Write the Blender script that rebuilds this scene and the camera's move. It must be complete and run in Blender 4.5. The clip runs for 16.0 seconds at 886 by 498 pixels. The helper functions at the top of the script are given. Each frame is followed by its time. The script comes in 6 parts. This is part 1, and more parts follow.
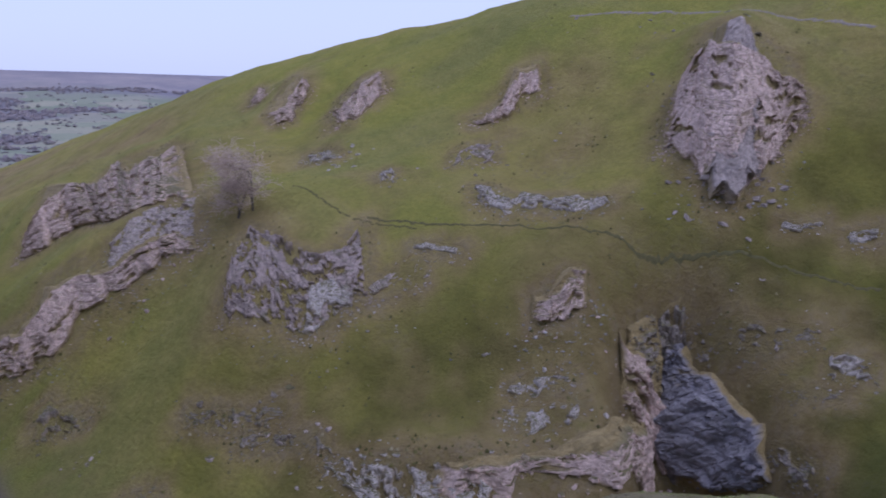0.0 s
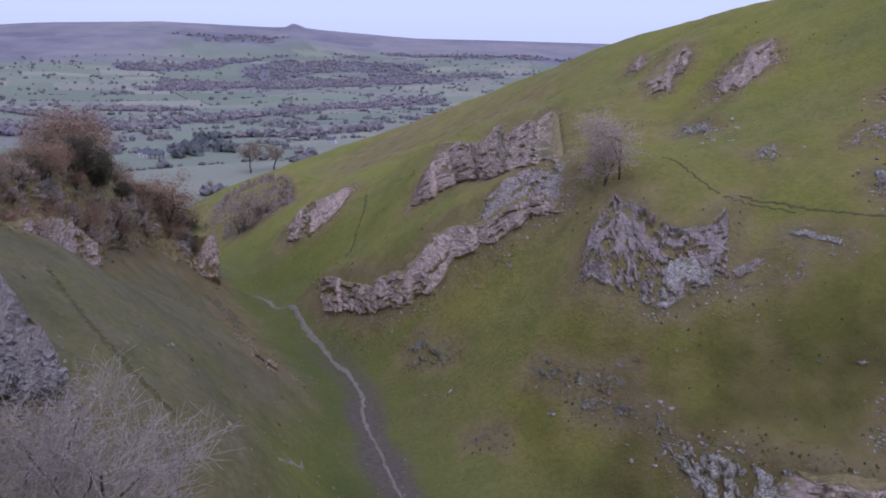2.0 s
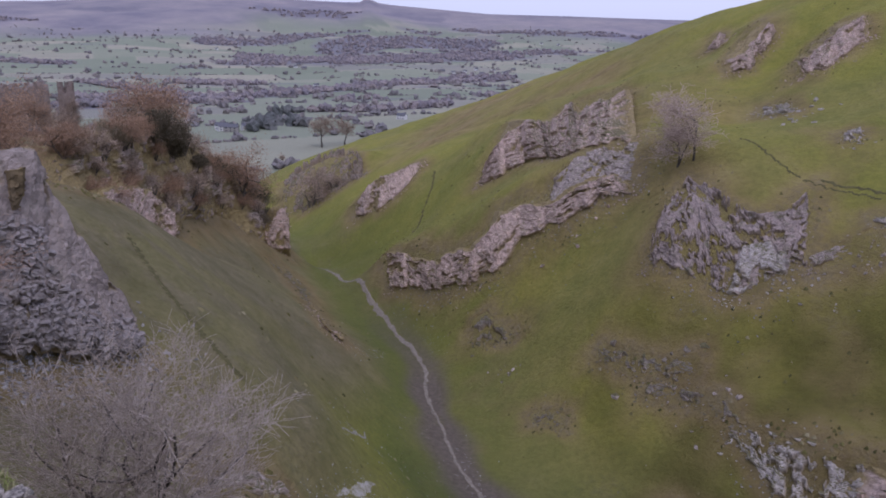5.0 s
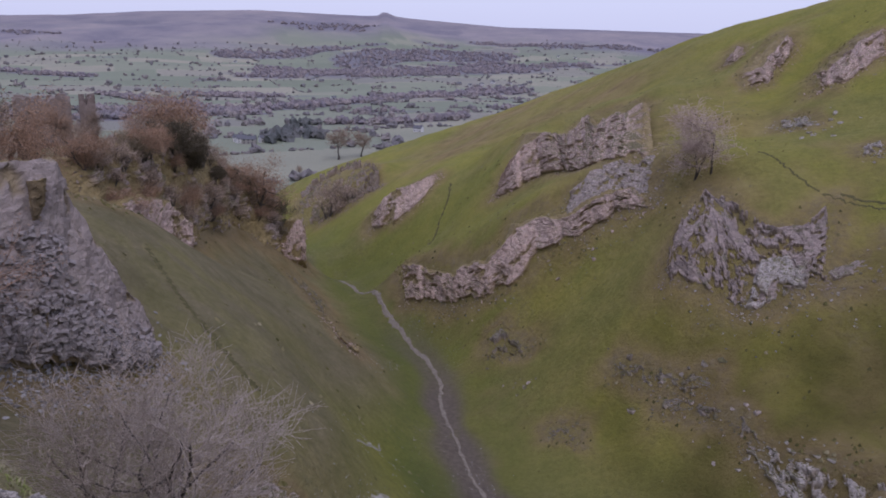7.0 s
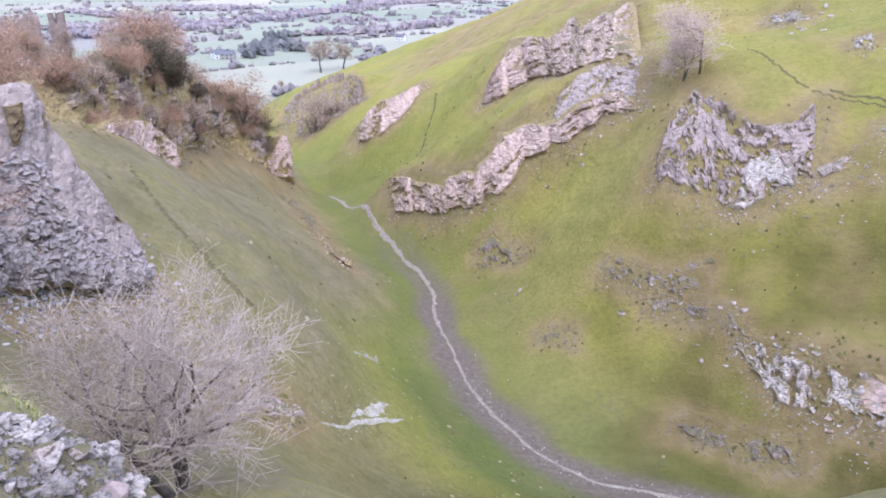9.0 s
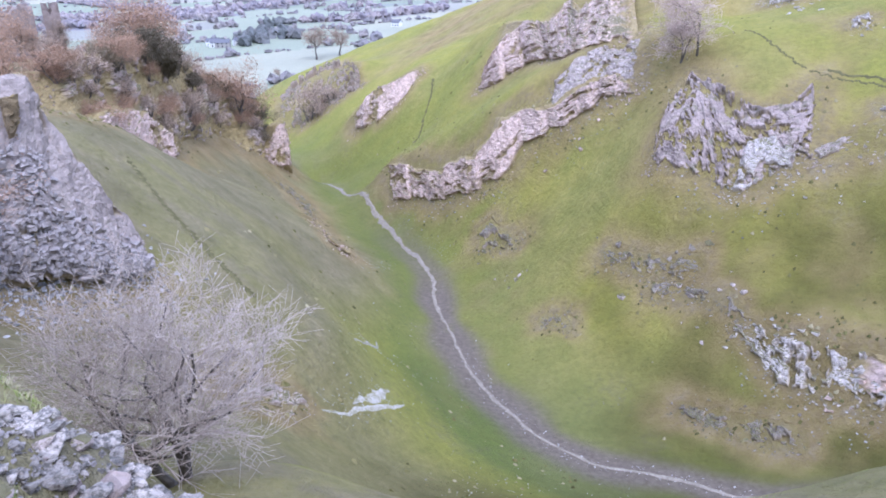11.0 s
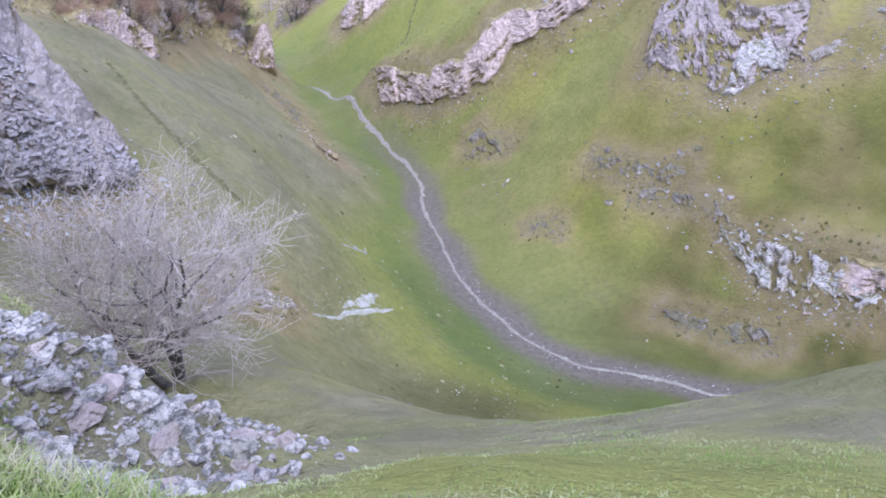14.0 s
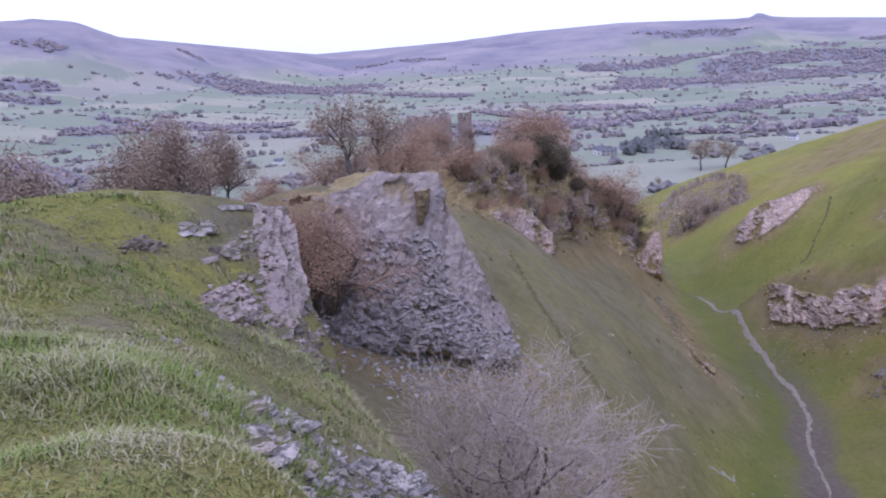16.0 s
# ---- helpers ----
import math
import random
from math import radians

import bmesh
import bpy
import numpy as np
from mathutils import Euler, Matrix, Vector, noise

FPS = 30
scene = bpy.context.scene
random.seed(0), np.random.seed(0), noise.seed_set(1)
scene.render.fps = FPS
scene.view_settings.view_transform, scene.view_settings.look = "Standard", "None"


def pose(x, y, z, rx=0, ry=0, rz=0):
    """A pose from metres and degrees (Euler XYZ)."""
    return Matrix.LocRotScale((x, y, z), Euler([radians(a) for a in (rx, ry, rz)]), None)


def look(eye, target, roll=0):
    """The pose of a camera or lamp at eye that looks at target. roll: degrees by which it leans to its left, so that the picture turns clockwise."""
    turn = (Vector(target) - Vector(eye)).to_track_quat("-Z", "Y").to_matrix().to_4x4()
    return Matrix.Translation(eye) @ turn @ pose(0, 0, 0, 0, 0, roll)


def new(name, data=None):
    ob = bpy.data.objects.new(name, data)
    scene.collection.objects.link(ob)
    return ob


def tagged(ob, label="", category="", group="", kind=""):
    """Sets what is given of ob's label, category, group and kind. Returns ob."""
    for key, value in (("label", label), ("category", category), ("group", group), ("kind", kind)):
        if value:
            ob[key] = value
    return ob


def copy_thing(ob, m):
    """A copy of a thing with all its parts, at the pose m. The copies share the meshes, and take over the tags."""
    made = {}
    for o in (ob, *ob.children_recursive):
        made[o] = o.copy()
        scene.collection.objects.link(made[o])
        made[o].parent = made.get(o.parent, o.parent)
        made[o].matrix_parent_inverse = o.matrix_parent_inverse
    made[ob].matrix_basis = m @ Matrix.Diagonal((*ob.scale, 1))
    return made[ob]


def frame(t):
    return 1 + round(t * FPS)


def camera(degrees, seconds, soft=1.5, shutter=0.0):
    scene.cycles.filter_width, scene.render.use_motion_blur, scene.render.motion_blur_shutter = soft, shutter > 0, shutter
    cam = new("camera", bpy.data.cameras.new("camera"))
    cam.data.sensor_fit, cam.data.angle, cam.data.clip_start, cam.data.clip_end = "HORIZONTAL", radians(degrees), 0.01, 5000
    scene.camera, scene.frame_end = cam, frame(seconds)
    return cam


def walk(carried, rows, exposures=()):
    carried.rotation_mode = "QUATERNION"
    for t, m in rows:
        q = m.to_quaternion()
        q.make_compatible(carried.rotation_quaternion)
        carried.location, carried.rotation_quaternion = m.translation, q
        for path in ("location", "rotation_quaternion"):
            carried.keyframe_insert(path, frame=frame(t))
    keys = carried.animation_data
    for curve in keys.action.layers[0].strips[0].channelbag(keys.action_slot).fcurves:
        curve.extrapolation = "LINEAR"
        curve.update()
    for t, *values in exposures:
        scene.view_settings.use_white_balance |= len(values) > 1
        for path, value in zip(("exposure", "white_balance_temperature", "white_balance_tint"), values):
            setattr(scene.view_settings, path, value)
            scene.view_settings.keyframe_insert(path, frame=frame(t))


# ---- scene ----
cam = camera(59.57, 16.0, soft=1.8, shutter=0.3)
# seconds, sideways step, then the turn (Euler XYZ, degrees)
EYE = (0.0, 0.0, 50.0)
ROWS = (
    (0.0, 0.00, 79.02, -0.52, -32.90),
    (0.5, 0.00, 78.21, 0.11, -25.77),
    (1.0, 0.00, 77.62, -0.11, -16.29),
    (1.5, 0.00, 76.99, -0.65, -8.74),
    (2.0, 0.00, 76.37, -1.15, -5.98),
    (2.5, 0.00, 75.72, -1.13, -3.77),
    (3.0, 0.00, 75.12, -0.99, -1.65),
    (3.5, 0.00, 74.65, -0.75, -0.97),
    (6.0, 0.00, 74.58, -1.78, -0.81),
    (6.5, 0.00, 75.91, -1.75, -0.82),
    (7.0, 0.00, 75.46, -1.46, 0.38),
    (7.5, 0.00, 74.47, -1.07, 0.05),
    (8.0, -0.05, 70.45, -0.12, 0.42),
    (8.5, -0.04, 69.25, 0.14, -0.41),
    (9.0, -0.03, 68.93, 0.34, -1.02),
    (11.5, 0.00, 67.01, 1.27, -1.58),
    (12.0, 0.01, 63.32, 1.17, -2.19),
    (12.5, 0.02, 61.54, 1.10, -2.64),
    (13.0, 0.03, 61.13, 1.02, -2.56),
    (13.5, 0.02, 60.92, 0.92, -2.28),
    (14.0, 0.01, 60.91, 0.75, -2.17),
    (14.5, -0.03, 63.37, 0.95, -1.05),
    (15.0, -0.12, 70.62, 2.55, 8.25),
    (15.5, -0.14, 74.66, 2.95, 20.06),
    (16.0, -0.15, 76.53, 2.47, 26.03),
)
# the camera's meter opens up when the view tips down into the dale
EXPOSURES = ((0.0, 0.06, 5350, 22), (1.5, 0.06, 5350, 22), (3.5, 0.08, 5600, 22), (6.0, 0.12, 5850, 22), (7.5, -0.06, 5900, 23), (8.2, 1.42, 5850, 20), (9.0, 1.7, 5650, 18), (12.0, 1.67, 5150, 16), (14.5, 1.67, 5150, 16), (15.0, 1.66, 5400, 22), (15.5, 1.2, 5420, 27), (16.0, 0.74, 5400, 27))
walk(cam, [(t, pose(EYE[0] + dx, EYE[1], EYE[2], rx, ry, rz)) for t, dx, rx, ry, rz in ROWS], EXPOSURES)

# ---- sky and light: a bright, overcast late afternoon ----
world = bpy.data.worlds.new("sky")
scene.world = world
world.use_nodes = True
wn, wl = world.node_tree.nodes, world.node_tree.links
wn.clear()
sky = wn.new("ShaderNodeTexSky")
sky.sky_type, sky.sun_disc = "NISHITA", False
sky.sun_elevation, sky.sun_rotation = radians(58), radians(162)
sky.air_density, sky.dust_density, sky.ozone_density = 1.2, 3.0, 1.5
cloud = wn.new("ShaderNodeMix")
cloud.data_type = "RGBA"
cloud.inputs[0].default_value = 0.72
cloud.inputs[7].default_value = (8.4, 8.8, 10.8, 1)
wl.new(sky.outputs[0], cloud.inputs[6])
back = wn.new("ShaderNodeBackground")
back.inputs[1].default_value = 0.095
wl.new(cloud.outputs[2], back.inputs[0])
wo = wn.new("ShaderNodeOutputWorld")
wl.new(back.outputs[0], wo.inputs[0])

sun = new("sun", bpy.data.lights.new("sun", "SUN"))
sun.data.energy, sun.data.angle, sun.data.color = 0.8, radians(25), (1.0, 0.95, 0.88)
sun.matrix_world = look((0, 0, 0), (-0.16, 0.5, -0.85))

# ---- materials ----


class Mat:
    """Short hand for node materials."""

    def __init__(self, name, rough=0.9, spec=0.2):
        self.m = bpy.data.materials.new(name)
        self.m.use_nodes = True
        self.n, self.l = self.m.node_tree.nodes, self.m.node_tree.links
        self.b = self.n["Principled BSDF"]
        self.b.inputs["Roughness"].default_value = rough
        self.b.inputs["Specular IOR Level"].default_value = spec
        self.pos = self.n.new("ShaderNodeNewGeometry").outputs["Position"]

    def noise(self, size, detail=4, rough=0.6, vec=None, stretch=None):
        t = self.n.new("ShaderNodeTexNoise")
        t.inputs["Scale"].default_value, t.inputs["Detail"].default_value = 1.0 / size, detail
        t.inputs["Roughness"].default_value = rough
        v = vec or self.pos
        if stretch:
            m = self.n.new("ShaderNodeVectorMath")
            m.operation = "MULTIPLY"
            self.l.new(v, m.inputs[0])
            m.inputs[1].default_value = stretch
            v = m.outputs[0]
        self.l.new(v, t.inputs["Vector"])
        return t.outputs["Fac"]

    def cells(self, size, feature="F1", out="Distance"):
        t = self.n.new("ShaderNodeTexVoronoi")
        t.feature = feature
        t.inputs["Scale"].default_value = 1.0 / size
        self.l.new(self.pos, t.inputs["Vector"])
        return t.outputs[out]

    def attr(self, name):
        a = self.n.new("ShaderNodeAttribute")
        a.attribute_name = name
        return a.outputs["Fac"]

    def rand(self):
        return self.n.new("ShaderNodeObjectInfo").outputs["Random"]

    def island(self):
        return self.n.new("ShaderNodeNewGeometry").outputs["Random Per Island"]

    def ramp(self, fac, *stops):
        r = self.n.new("ShaderNodeValToRGB")
        e = r.color_ramp.elements
        while len(e) < len(stops):
            e.new(0.5)
        for k, (p, c) in zip(e, stops):
            k.position = p
            k.color = (c, c, c, 1) if isinstance(c, (int, float)) else (*c, 1)
        self.l.new(fac, r.inputs[0])
        return r.outputs[0]

    def mix(self, fac, a, b, mode="MIX"):
        m = self.n.new("ShaderNodeMix")
        m.data_type, m.blend_type = "RGBA", mode
        for sock, v in ((m.inputs[0], fac), (m.inputs[6], a), (m.inputs[7], b)):
            if isinstance(v, (int, float)):
                sock.default_value = v
            elif isinstance(v, tuple):
                sock.default_value = (*v, 1)
            else:
                self.l.new(v, sock)
        return m.outputs[2]

    def math(self, op, a, b=0.0):
        m = self.n.new("ShaderNodeMath")
        m.operation = op
        for sock, v in ((m.inputs[0], a), (m.inputs[1], b)):
            if isinstance(v, (int, float)):
                sock.default_value = v
            else:
                self.l.new(v, sock)
        return m.outputs[0]

    def color(self, c):
        if isinstance(c, tuple):
            self.b.inputs["Base Color"].default_value = (*c, 1)
        else:
            self.l.new(c, self.b.inputs["Base Color"])
        return self

    def bump(self, h, dist, strength=0.6):
        k = self.n.new("ShaderNodeBump")
        k.inputs["Strength"].default_value, k.inputs["Distance"].default_value = strength, dist
        self.l.new(h, k.inputs["Height"])
        self.l.new(k.outputs[0], self.b.inputs["Normal"])
        return self


def ground_material():
    g = Mat("turf", 0.95, 0.1)
    n1, n2, n3, n4 = g.noise(22, 5), g.noise(4.5, 6, 0.65), g.noise(0.7, 5, 0.7), g.noise(0.12, 4, 0.7)
    lush = g.ramp(n1, (0.3, (0.225, 0.24, 0.055)), (0.5, (0.315, 0.303, 0.067)), (0.68, (0.375, 0.322, 0.088)))
    moss = g.ramp(n2, (0.3, (0.175, 0.178, 0.04)), (0.55, (0.285, 0.262, 0.055)), (0.75, (0.36, 0.3, 0.085)))
    turf = g.mix(0.5, lush, moss)
    green = g.mix(0.82, turf, (0.068, 0.112, 0.03))
    turf = g.mix(g.attr("damp"), turf, green)
    tan = g.ramp(n2, (0.3, (0.152, 0.134, 0.076)), (0.6, (0.24, 0.202, 0.126)), (0.8, (0.325, 0.278, 0.188)))
    turf = g.mix(g.attr("dry"), turf, tan)
    turf = g.mix(g.ramp(n3, (0.4, 0.0), (0.7, 0.7)), turf, g.mix(0.55, turf, (0.06, 0.068, 0.02)))
    turf = g.mix(g.ramp(n4, (0.4, 0.0), (0.8, 0.45)), turf, (0.22, 0.205, 0.055))
    heathy = g.ramp(n2, (0.3, (0.18, 0.128, 0.06)), (0.5, (0.27, 0.196, 0.095)), (0.72, (0.345, 0.26, 0.13)))
    turf = g.mix(g.attr("olive"), turf, g.ramp(n2, (0.3, (0.055, 0.053, 0.014)), (0.55, (0.09, 0.082, 0.021)), (0.75, (0.13, 0.11, 0.031))))
    turf = g.mix(g.math("MULTIPLY", g.attr("brown"), g.ramp(n3, (0.25, 0.7), (0.6, 1.0))), turf, heathy)
    bare = g.ramp(g.noise(0.9, 6, 0.7), (0.3, (0.07, 0.058, 0.042)), (0.5, (0.13, 0.11, 0.085)), (0.68, (0.21, 0.19, 0.17)), (0.8, (0.33, 0.31, 0.29)))
    earth = g.math("MULTIPLY", g.attr("bare"), g.ramp(g.math("ADD", g.math("ADD", g.math("MULTIPLY", n3, 0.6), g.math("MULTIPLY", n2, 0.45)), g.math("MULTIPLY", g.attr("bare"), 0.3)), (0.6, 0.0), (0.82, 0.9)))
    near = g.mix(earth, turf, bare)
    mud = g.ramp(g.noise(0.6, 5, 0.7), (0.3, (0.12, 0.097, 0.075)), (0.7, (0.2, 0.165, 0.135)))
    near = g.mix(g.attr("mud"), near, mud)
    # the fields of the wide valley, the moor above them; bluish distance haze is mixed into their colours
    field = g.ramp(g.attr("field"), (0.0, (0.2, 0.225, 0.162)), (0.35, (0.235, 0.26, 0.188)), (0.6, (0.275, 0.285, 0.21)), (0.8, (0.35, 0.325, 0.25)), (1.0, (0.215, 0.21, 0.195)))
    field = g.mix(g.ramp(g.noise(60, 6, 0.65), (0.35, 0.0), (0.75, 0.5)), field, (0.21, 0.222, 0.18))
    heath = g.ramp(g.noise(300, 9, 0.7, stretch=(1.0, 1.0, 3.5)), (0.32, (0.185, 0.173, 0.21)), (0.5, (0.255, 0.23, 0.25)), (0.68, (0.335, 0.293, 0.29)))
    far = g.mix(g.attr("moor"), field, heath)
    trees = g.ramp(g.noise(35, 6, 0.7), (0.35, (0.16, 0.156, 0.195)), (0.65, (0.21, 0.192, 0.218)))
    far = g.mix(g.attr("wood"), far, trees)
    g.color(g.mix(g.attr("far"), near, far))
    lumps = g.noise(2.2, 4, 0.6)
    g.bump(g.math("ADD", g.math("ADD", n3, g.math("MULTIPLY", n4, 0.4)), g.math("MULTIPLY", lumps, 1.0)), 0.55, 0.9)
    return g.m


def limestone(name, tint, moss_amount, turf=0.5, speckle=0.0):
    r = Mat(name, 0.85, 0.25)
    big, mid, fine = r.noise(2.6, 6, 0.62), r.noise(0.5, 6, 0.65), r.noise(0.07, 4, 0.6)
    t = Vector(tint)
    base = r.ramp(big, (0.28, tuple(t * 0.52)), (0.48, tuple(t)), (0.7, tuple(t * 1.22)))
    base = r.mix(r.ramp(mid, (0.3, 0.55), (0.5, 0.0)), base, tuple(t * 0.42))
    streak = r.noise(1.0, 5, 0.6, stretch=(1.6, 1.6, 0.16))
    base = r.mix(r.ramp(streak, (0.52, 0.0), (0.75, 0.4)), base, (0.16, 0.14, 0.13))
    base = r.mix(r.ramp(r.noise(1.3, 5, 0.7), (0.52, 0.0), (0.68, moss_amount)), base, (0.11, 0.115, 0.045))
    chip = r.n.new("ShaderNodeSeparateColor")
    r.l.new(r.cells(0.42, "F1", "Color"), chip.inputs[0])
    base = r.mix(r.ramp(chip.outputs[0], (0.0, 0.4), (0.4, 0.0)), base, tuple(t * 0.5))
    base = r.mix(r.ramp(chip.outputs[1], (0.6, 0.0), (1.0, 0.55)), base, tuple(t * 1.45))
    base = r.mix(r.ramp(fine, (0.35, 0.25), (0.6, 0.0)), base, tuple(t * 0.5))
    if speckle:
        # black and grey lichen crusts
        base = r.mix(r.ramp(r.noise(0.1, 5, 0.72), (0.42, speckle), (0.55, 0.0)), base, (0.075, 0.07, 0.062))
    up = r.n.new("ShaderNodeSeparateXYZ")
    r.l.new(r.n.new("ShaderNodeNewGeometry").outputs["Normal"], up.inputs[0])
    ledge = r.ramp(r.math("ADD", up.outputs[2], r.math("MULTIPLY", r.math("SUBTRACT", big, 0.5), turf * 1.1)), (0.66, 0.0), (0.82, 0.92))
    sward = r.ramp(mid, (0.3, (0.07, 0.062, 0.028)), (0.55, (0.115, 0.105, 0.042)), (0.75, (0.15, 0.135, 0.06)))
    if turf:
        base = r.mix(ledge, base, sward)
    shrubby = r.ramp(r.noise(1.1, 6, 0.7), (0.3, (0.16, 0.122, 0.058)), (0.5, (0.25, 0.192, 0.09)), (0.7, (0.33, 0.258, 0.125)))
    base = r.mix(r.attr("cover"), base, shrubby)
    r.color(base)
    crack = r.cells(0.55, "DISTANCE_TO_EDGE")
    h = r.math("ADD", r.math("MULTIPLY", mid, 1.0), r.math("MULTIPLY", r.ramp(crack, (0.0, 0.0), (0.06, 1.0)), 0.1))
    r.bump(h, 0.35, 0.8)
    return r.m


TURF = ground_material()
ROCK = limestone("pale_limestone", (0.58, 0.44, 0.385), 0.55)
ROCK_GREY = limestone("grey_limestone", (0.43, 0.36, 0.33), 0.45)
ROCK_WHITE = limestone("white_limestone", (0.5, 0.445, 0.415), 0.4, 0.35)
ROCK_LICHEN = limestone("lichened_limestone", (0.4, 0.355, 0.322), 0.5, 0.0, 0.85)
ROCK_BARE = limestone("bare_limestone", (0.345, 0.288, 0.265), 0.2, 0.0)
ROCK_OCHRE = limestone("ochre_stained_limestone", (0.2, 0.15, 0.085), 0.5, 0.0)
ROCK_MOSSY = limestone("mossy_grey_limestone", (0.33, 0.265, 0.24), 0.85, 0.0)
# gorge wall: the shade inside the gorge is put into this dark bluish tint
ROCK_BLUE = limestone("shaded_blue_limestone", (0.23, 0.215, 0.235), 0.3, 0.0)
ROCK_SCRUB = limestone("overgrown_limestone", (0.36, 0.285, 0.25), 0.7, 0.6)
ROCK_DARK = limestone("dark_mossy_limestone", (0.27, 0.23, 0.2), 0.75, 0.8)

# ---- landform: lines along the floor, the crests and the shoulders of the dale (x, y, z) ----
FLOOR = ((91.3, 29.7, 22), (64.5, 40.3, 17), (51.3, 43.1, 13.5), (38.6, 46, 9), (26.9, 50.5, 6.3), (21, 55.1, 5.2), (14.9, 58, 4.7), (10.2, 62.2, 4.6), (7.4, 68.1, 4.1), (4.8, 74.8, 3.5), (2.6, 84, 3.1), (0.5, 96.5, 2.3), (-0.2, 107.5, 2.1), (-4.2, 120.9, 1.1), (-9.9, 137.6, 0), (-17.4, 158, -1.4), (-23.8, 171.4, -2.6), (-31.2, 182.4, -5.2), (-54.4, 218.3, -13), (-89.6, 275.8, -22))
CREST = ((144.9, 38.8, 67.1), (134.2, 77.5, 70.4), (124.3, 100.7, 71.1), (105, 131.1, 69.1), (98.2, 148.4, 65.9), (82.8, 174.3, 60.8), (74.2, 192.2, 57.2), (64.2, 212.5, 53.1), (48.6, 245.2, 43.5), (33.5, 273, 34.6), (17.7, 289.5, 26.7), (-5.4, 310, 17.4), (-24.7, 314, 10.2), (-43.1, 307, 3.1), (-55.7, 294.8, -0.7))
PLATEAU = ((199.7, 64.9, 65), (182.3, 113.9, 67), (164.6, 153.4, 68), (138.4, 183.7, 68.5), (111.2, 218.3, 63), (85, 261.5, 53), (53, 300.4, 38), (12, 344.8, 16), (-37.6, 358, -5), (-87.1, 349.3, -22), (277.1, 160, 68), (165, 285.8, 58))
RIM = ((-0, -20, 51), (-13, -7.5, 50.5), (-9.8, 1.7, 48.8), (-6.6, 4.6, 47.6), (-4.2, 3.5, 48), (-6.7, 6, 47.2), (-8.8, 8.8, 46.8), (-5.2, 6, 46.6), (-7.9, 9.1, 46.2), (-15, 8, 47.5), (-15.1, 9.8, 47.4), (-14.4, 11.3, 47.3), (-13.6, 12.2, 47.2), (-12.8, 13.1, 47), (-12, 13.8, 46.9), (-11.5, 14.1, 46.8), (-20.3, 10.8, 44.5), (-19.2, 16.1, 44), (-20.5, 21.9, 41), (-30.6, 42.1, 39.4), (-30.5, 47, 39.3), (-28.6, 52.7, 38), (-37.3, 76.4, 35.6), (-52.8, 113.3, 32.9), (-63, 141.6, 31), (-59.9, 148.3, 29.5), (-56.1, 154.1, 29), (-50.6, 162.3, 26.7), (-45.9, 167.8, 22.1), (-42.2, 172.9, 16), (-38.3, 180, 8.2))
WEST = ((-34.6, 20, 38), (-46, 38.6, 34), (-60.2, 66.9, 26), (-76.4, 105.2, 24), (-95.4, 152.6, 14), (-112.7, 211.9, -2), (-88.9, 244.3, -12), (-77.3, 20.7, 25), (-150.4, 54.7, 5), (-180.2, 126.2, -10), (-112.8, -41, 30), (0, -150, 55), (103.9, -60, 58))
SPUR = ((0, 0, 48.4), (-1.9, 2.3, 48.3), (-3.5, 2, 48.2), (0, 3.5, 46.6), (1.7, 3, 46.8), (3.5, 2, 47.1), (5, 0, 48), (3.8, -3.2, 48.5))
LIP = ((11, 4.9, 44.2), (10.6, 5.6, 44.1), (10, 6.3, 44.2), (7.4, 4.3, 45.5), (9.4, 6.8, 44.2), (8.8, 7.4, 44.1), (8.1, 7.8, 44.1), (7, 7.9, 43.9), (6, 8, 43.6), (5.3, 7.9, 43.3), (4.2, 8, 43), (2.8, 8.5, 42.3), (1.3, 9.4, 41.3), (0.3, 11, 40.2), (-1.5, 14.9, 37.7), (-4, 18.6, 35.9), (-6.5, 20, 35.3))
BELOW_LIP = ((17, 17, 31), (12.3, 18.2, 29.5), (8.9, 20.1, 27.5), (4.8, 22.5, 25.5), (1.4, 26, 23.5), (-3.1, 29.8, 22.5), (-7.4, 32.2, 25.5), (25.7, 30.6, 16), (14.4, 39.5, 12), (4.8, 45.7, 11), (-3.5, 49.9, 12))
SPUR_SIDE = ((-8.9, 11.4, 45.8), (-6.1, 8.6, 45.5), (-4.7, 7.7, 45.2), (-3.7, 6.5, 45.5), (-1.5, 2.6, 47.2), (-2.2, 3.9, 46), (-1.3, 2.7, 47.1), (-0.9, 3.4, 46.5), (-1.3, 4.8, 45), (-3.2, 5.1, 45.2), (-2.8, 5.5, 45), (-2.4, 3.2, 47.2), (-3.5, 4.9, 46.1), (-4.8, 6.6, 45.7), (-3, 3.3, 47.7), (-3.4, 7.6, 44.6), (-2.6, 7, 44.4), (-1.7, 6.4, 44.2), (-1.6, 3.9, 46), (-4.8, 9.9, 42), (-6, 15.9, 38.6), (-6.1, 13.7, 40.2), (-8.5, 14.7, 40.2), (-11.7, 17.4, 40.7), (-15.7, 23.2, 37.5), (-11.8, 23.2, 36), (-8.9, 24.4, 33.8))
WEST_SLOPE = ((-27, 37.2, 34), (-25, 43.3, 32.2), (-21.7, 53.8, 28.2), (-26.2, 56.2, 32.8), (-30.1, 63.2, 34.5), (-19.1, 59, 26.6), (-14.4, 56.2, 23.9), (-11, 69.1, 16.6), (-12.6, 97.2, 11.2), (-24.7, 107.2, 16.4), (-36.3, 106, 20.8), (-35.1, 140.7, 11.7), (-21.9, 141.3, 1.9), (-7.2, 74.7, 8.8))
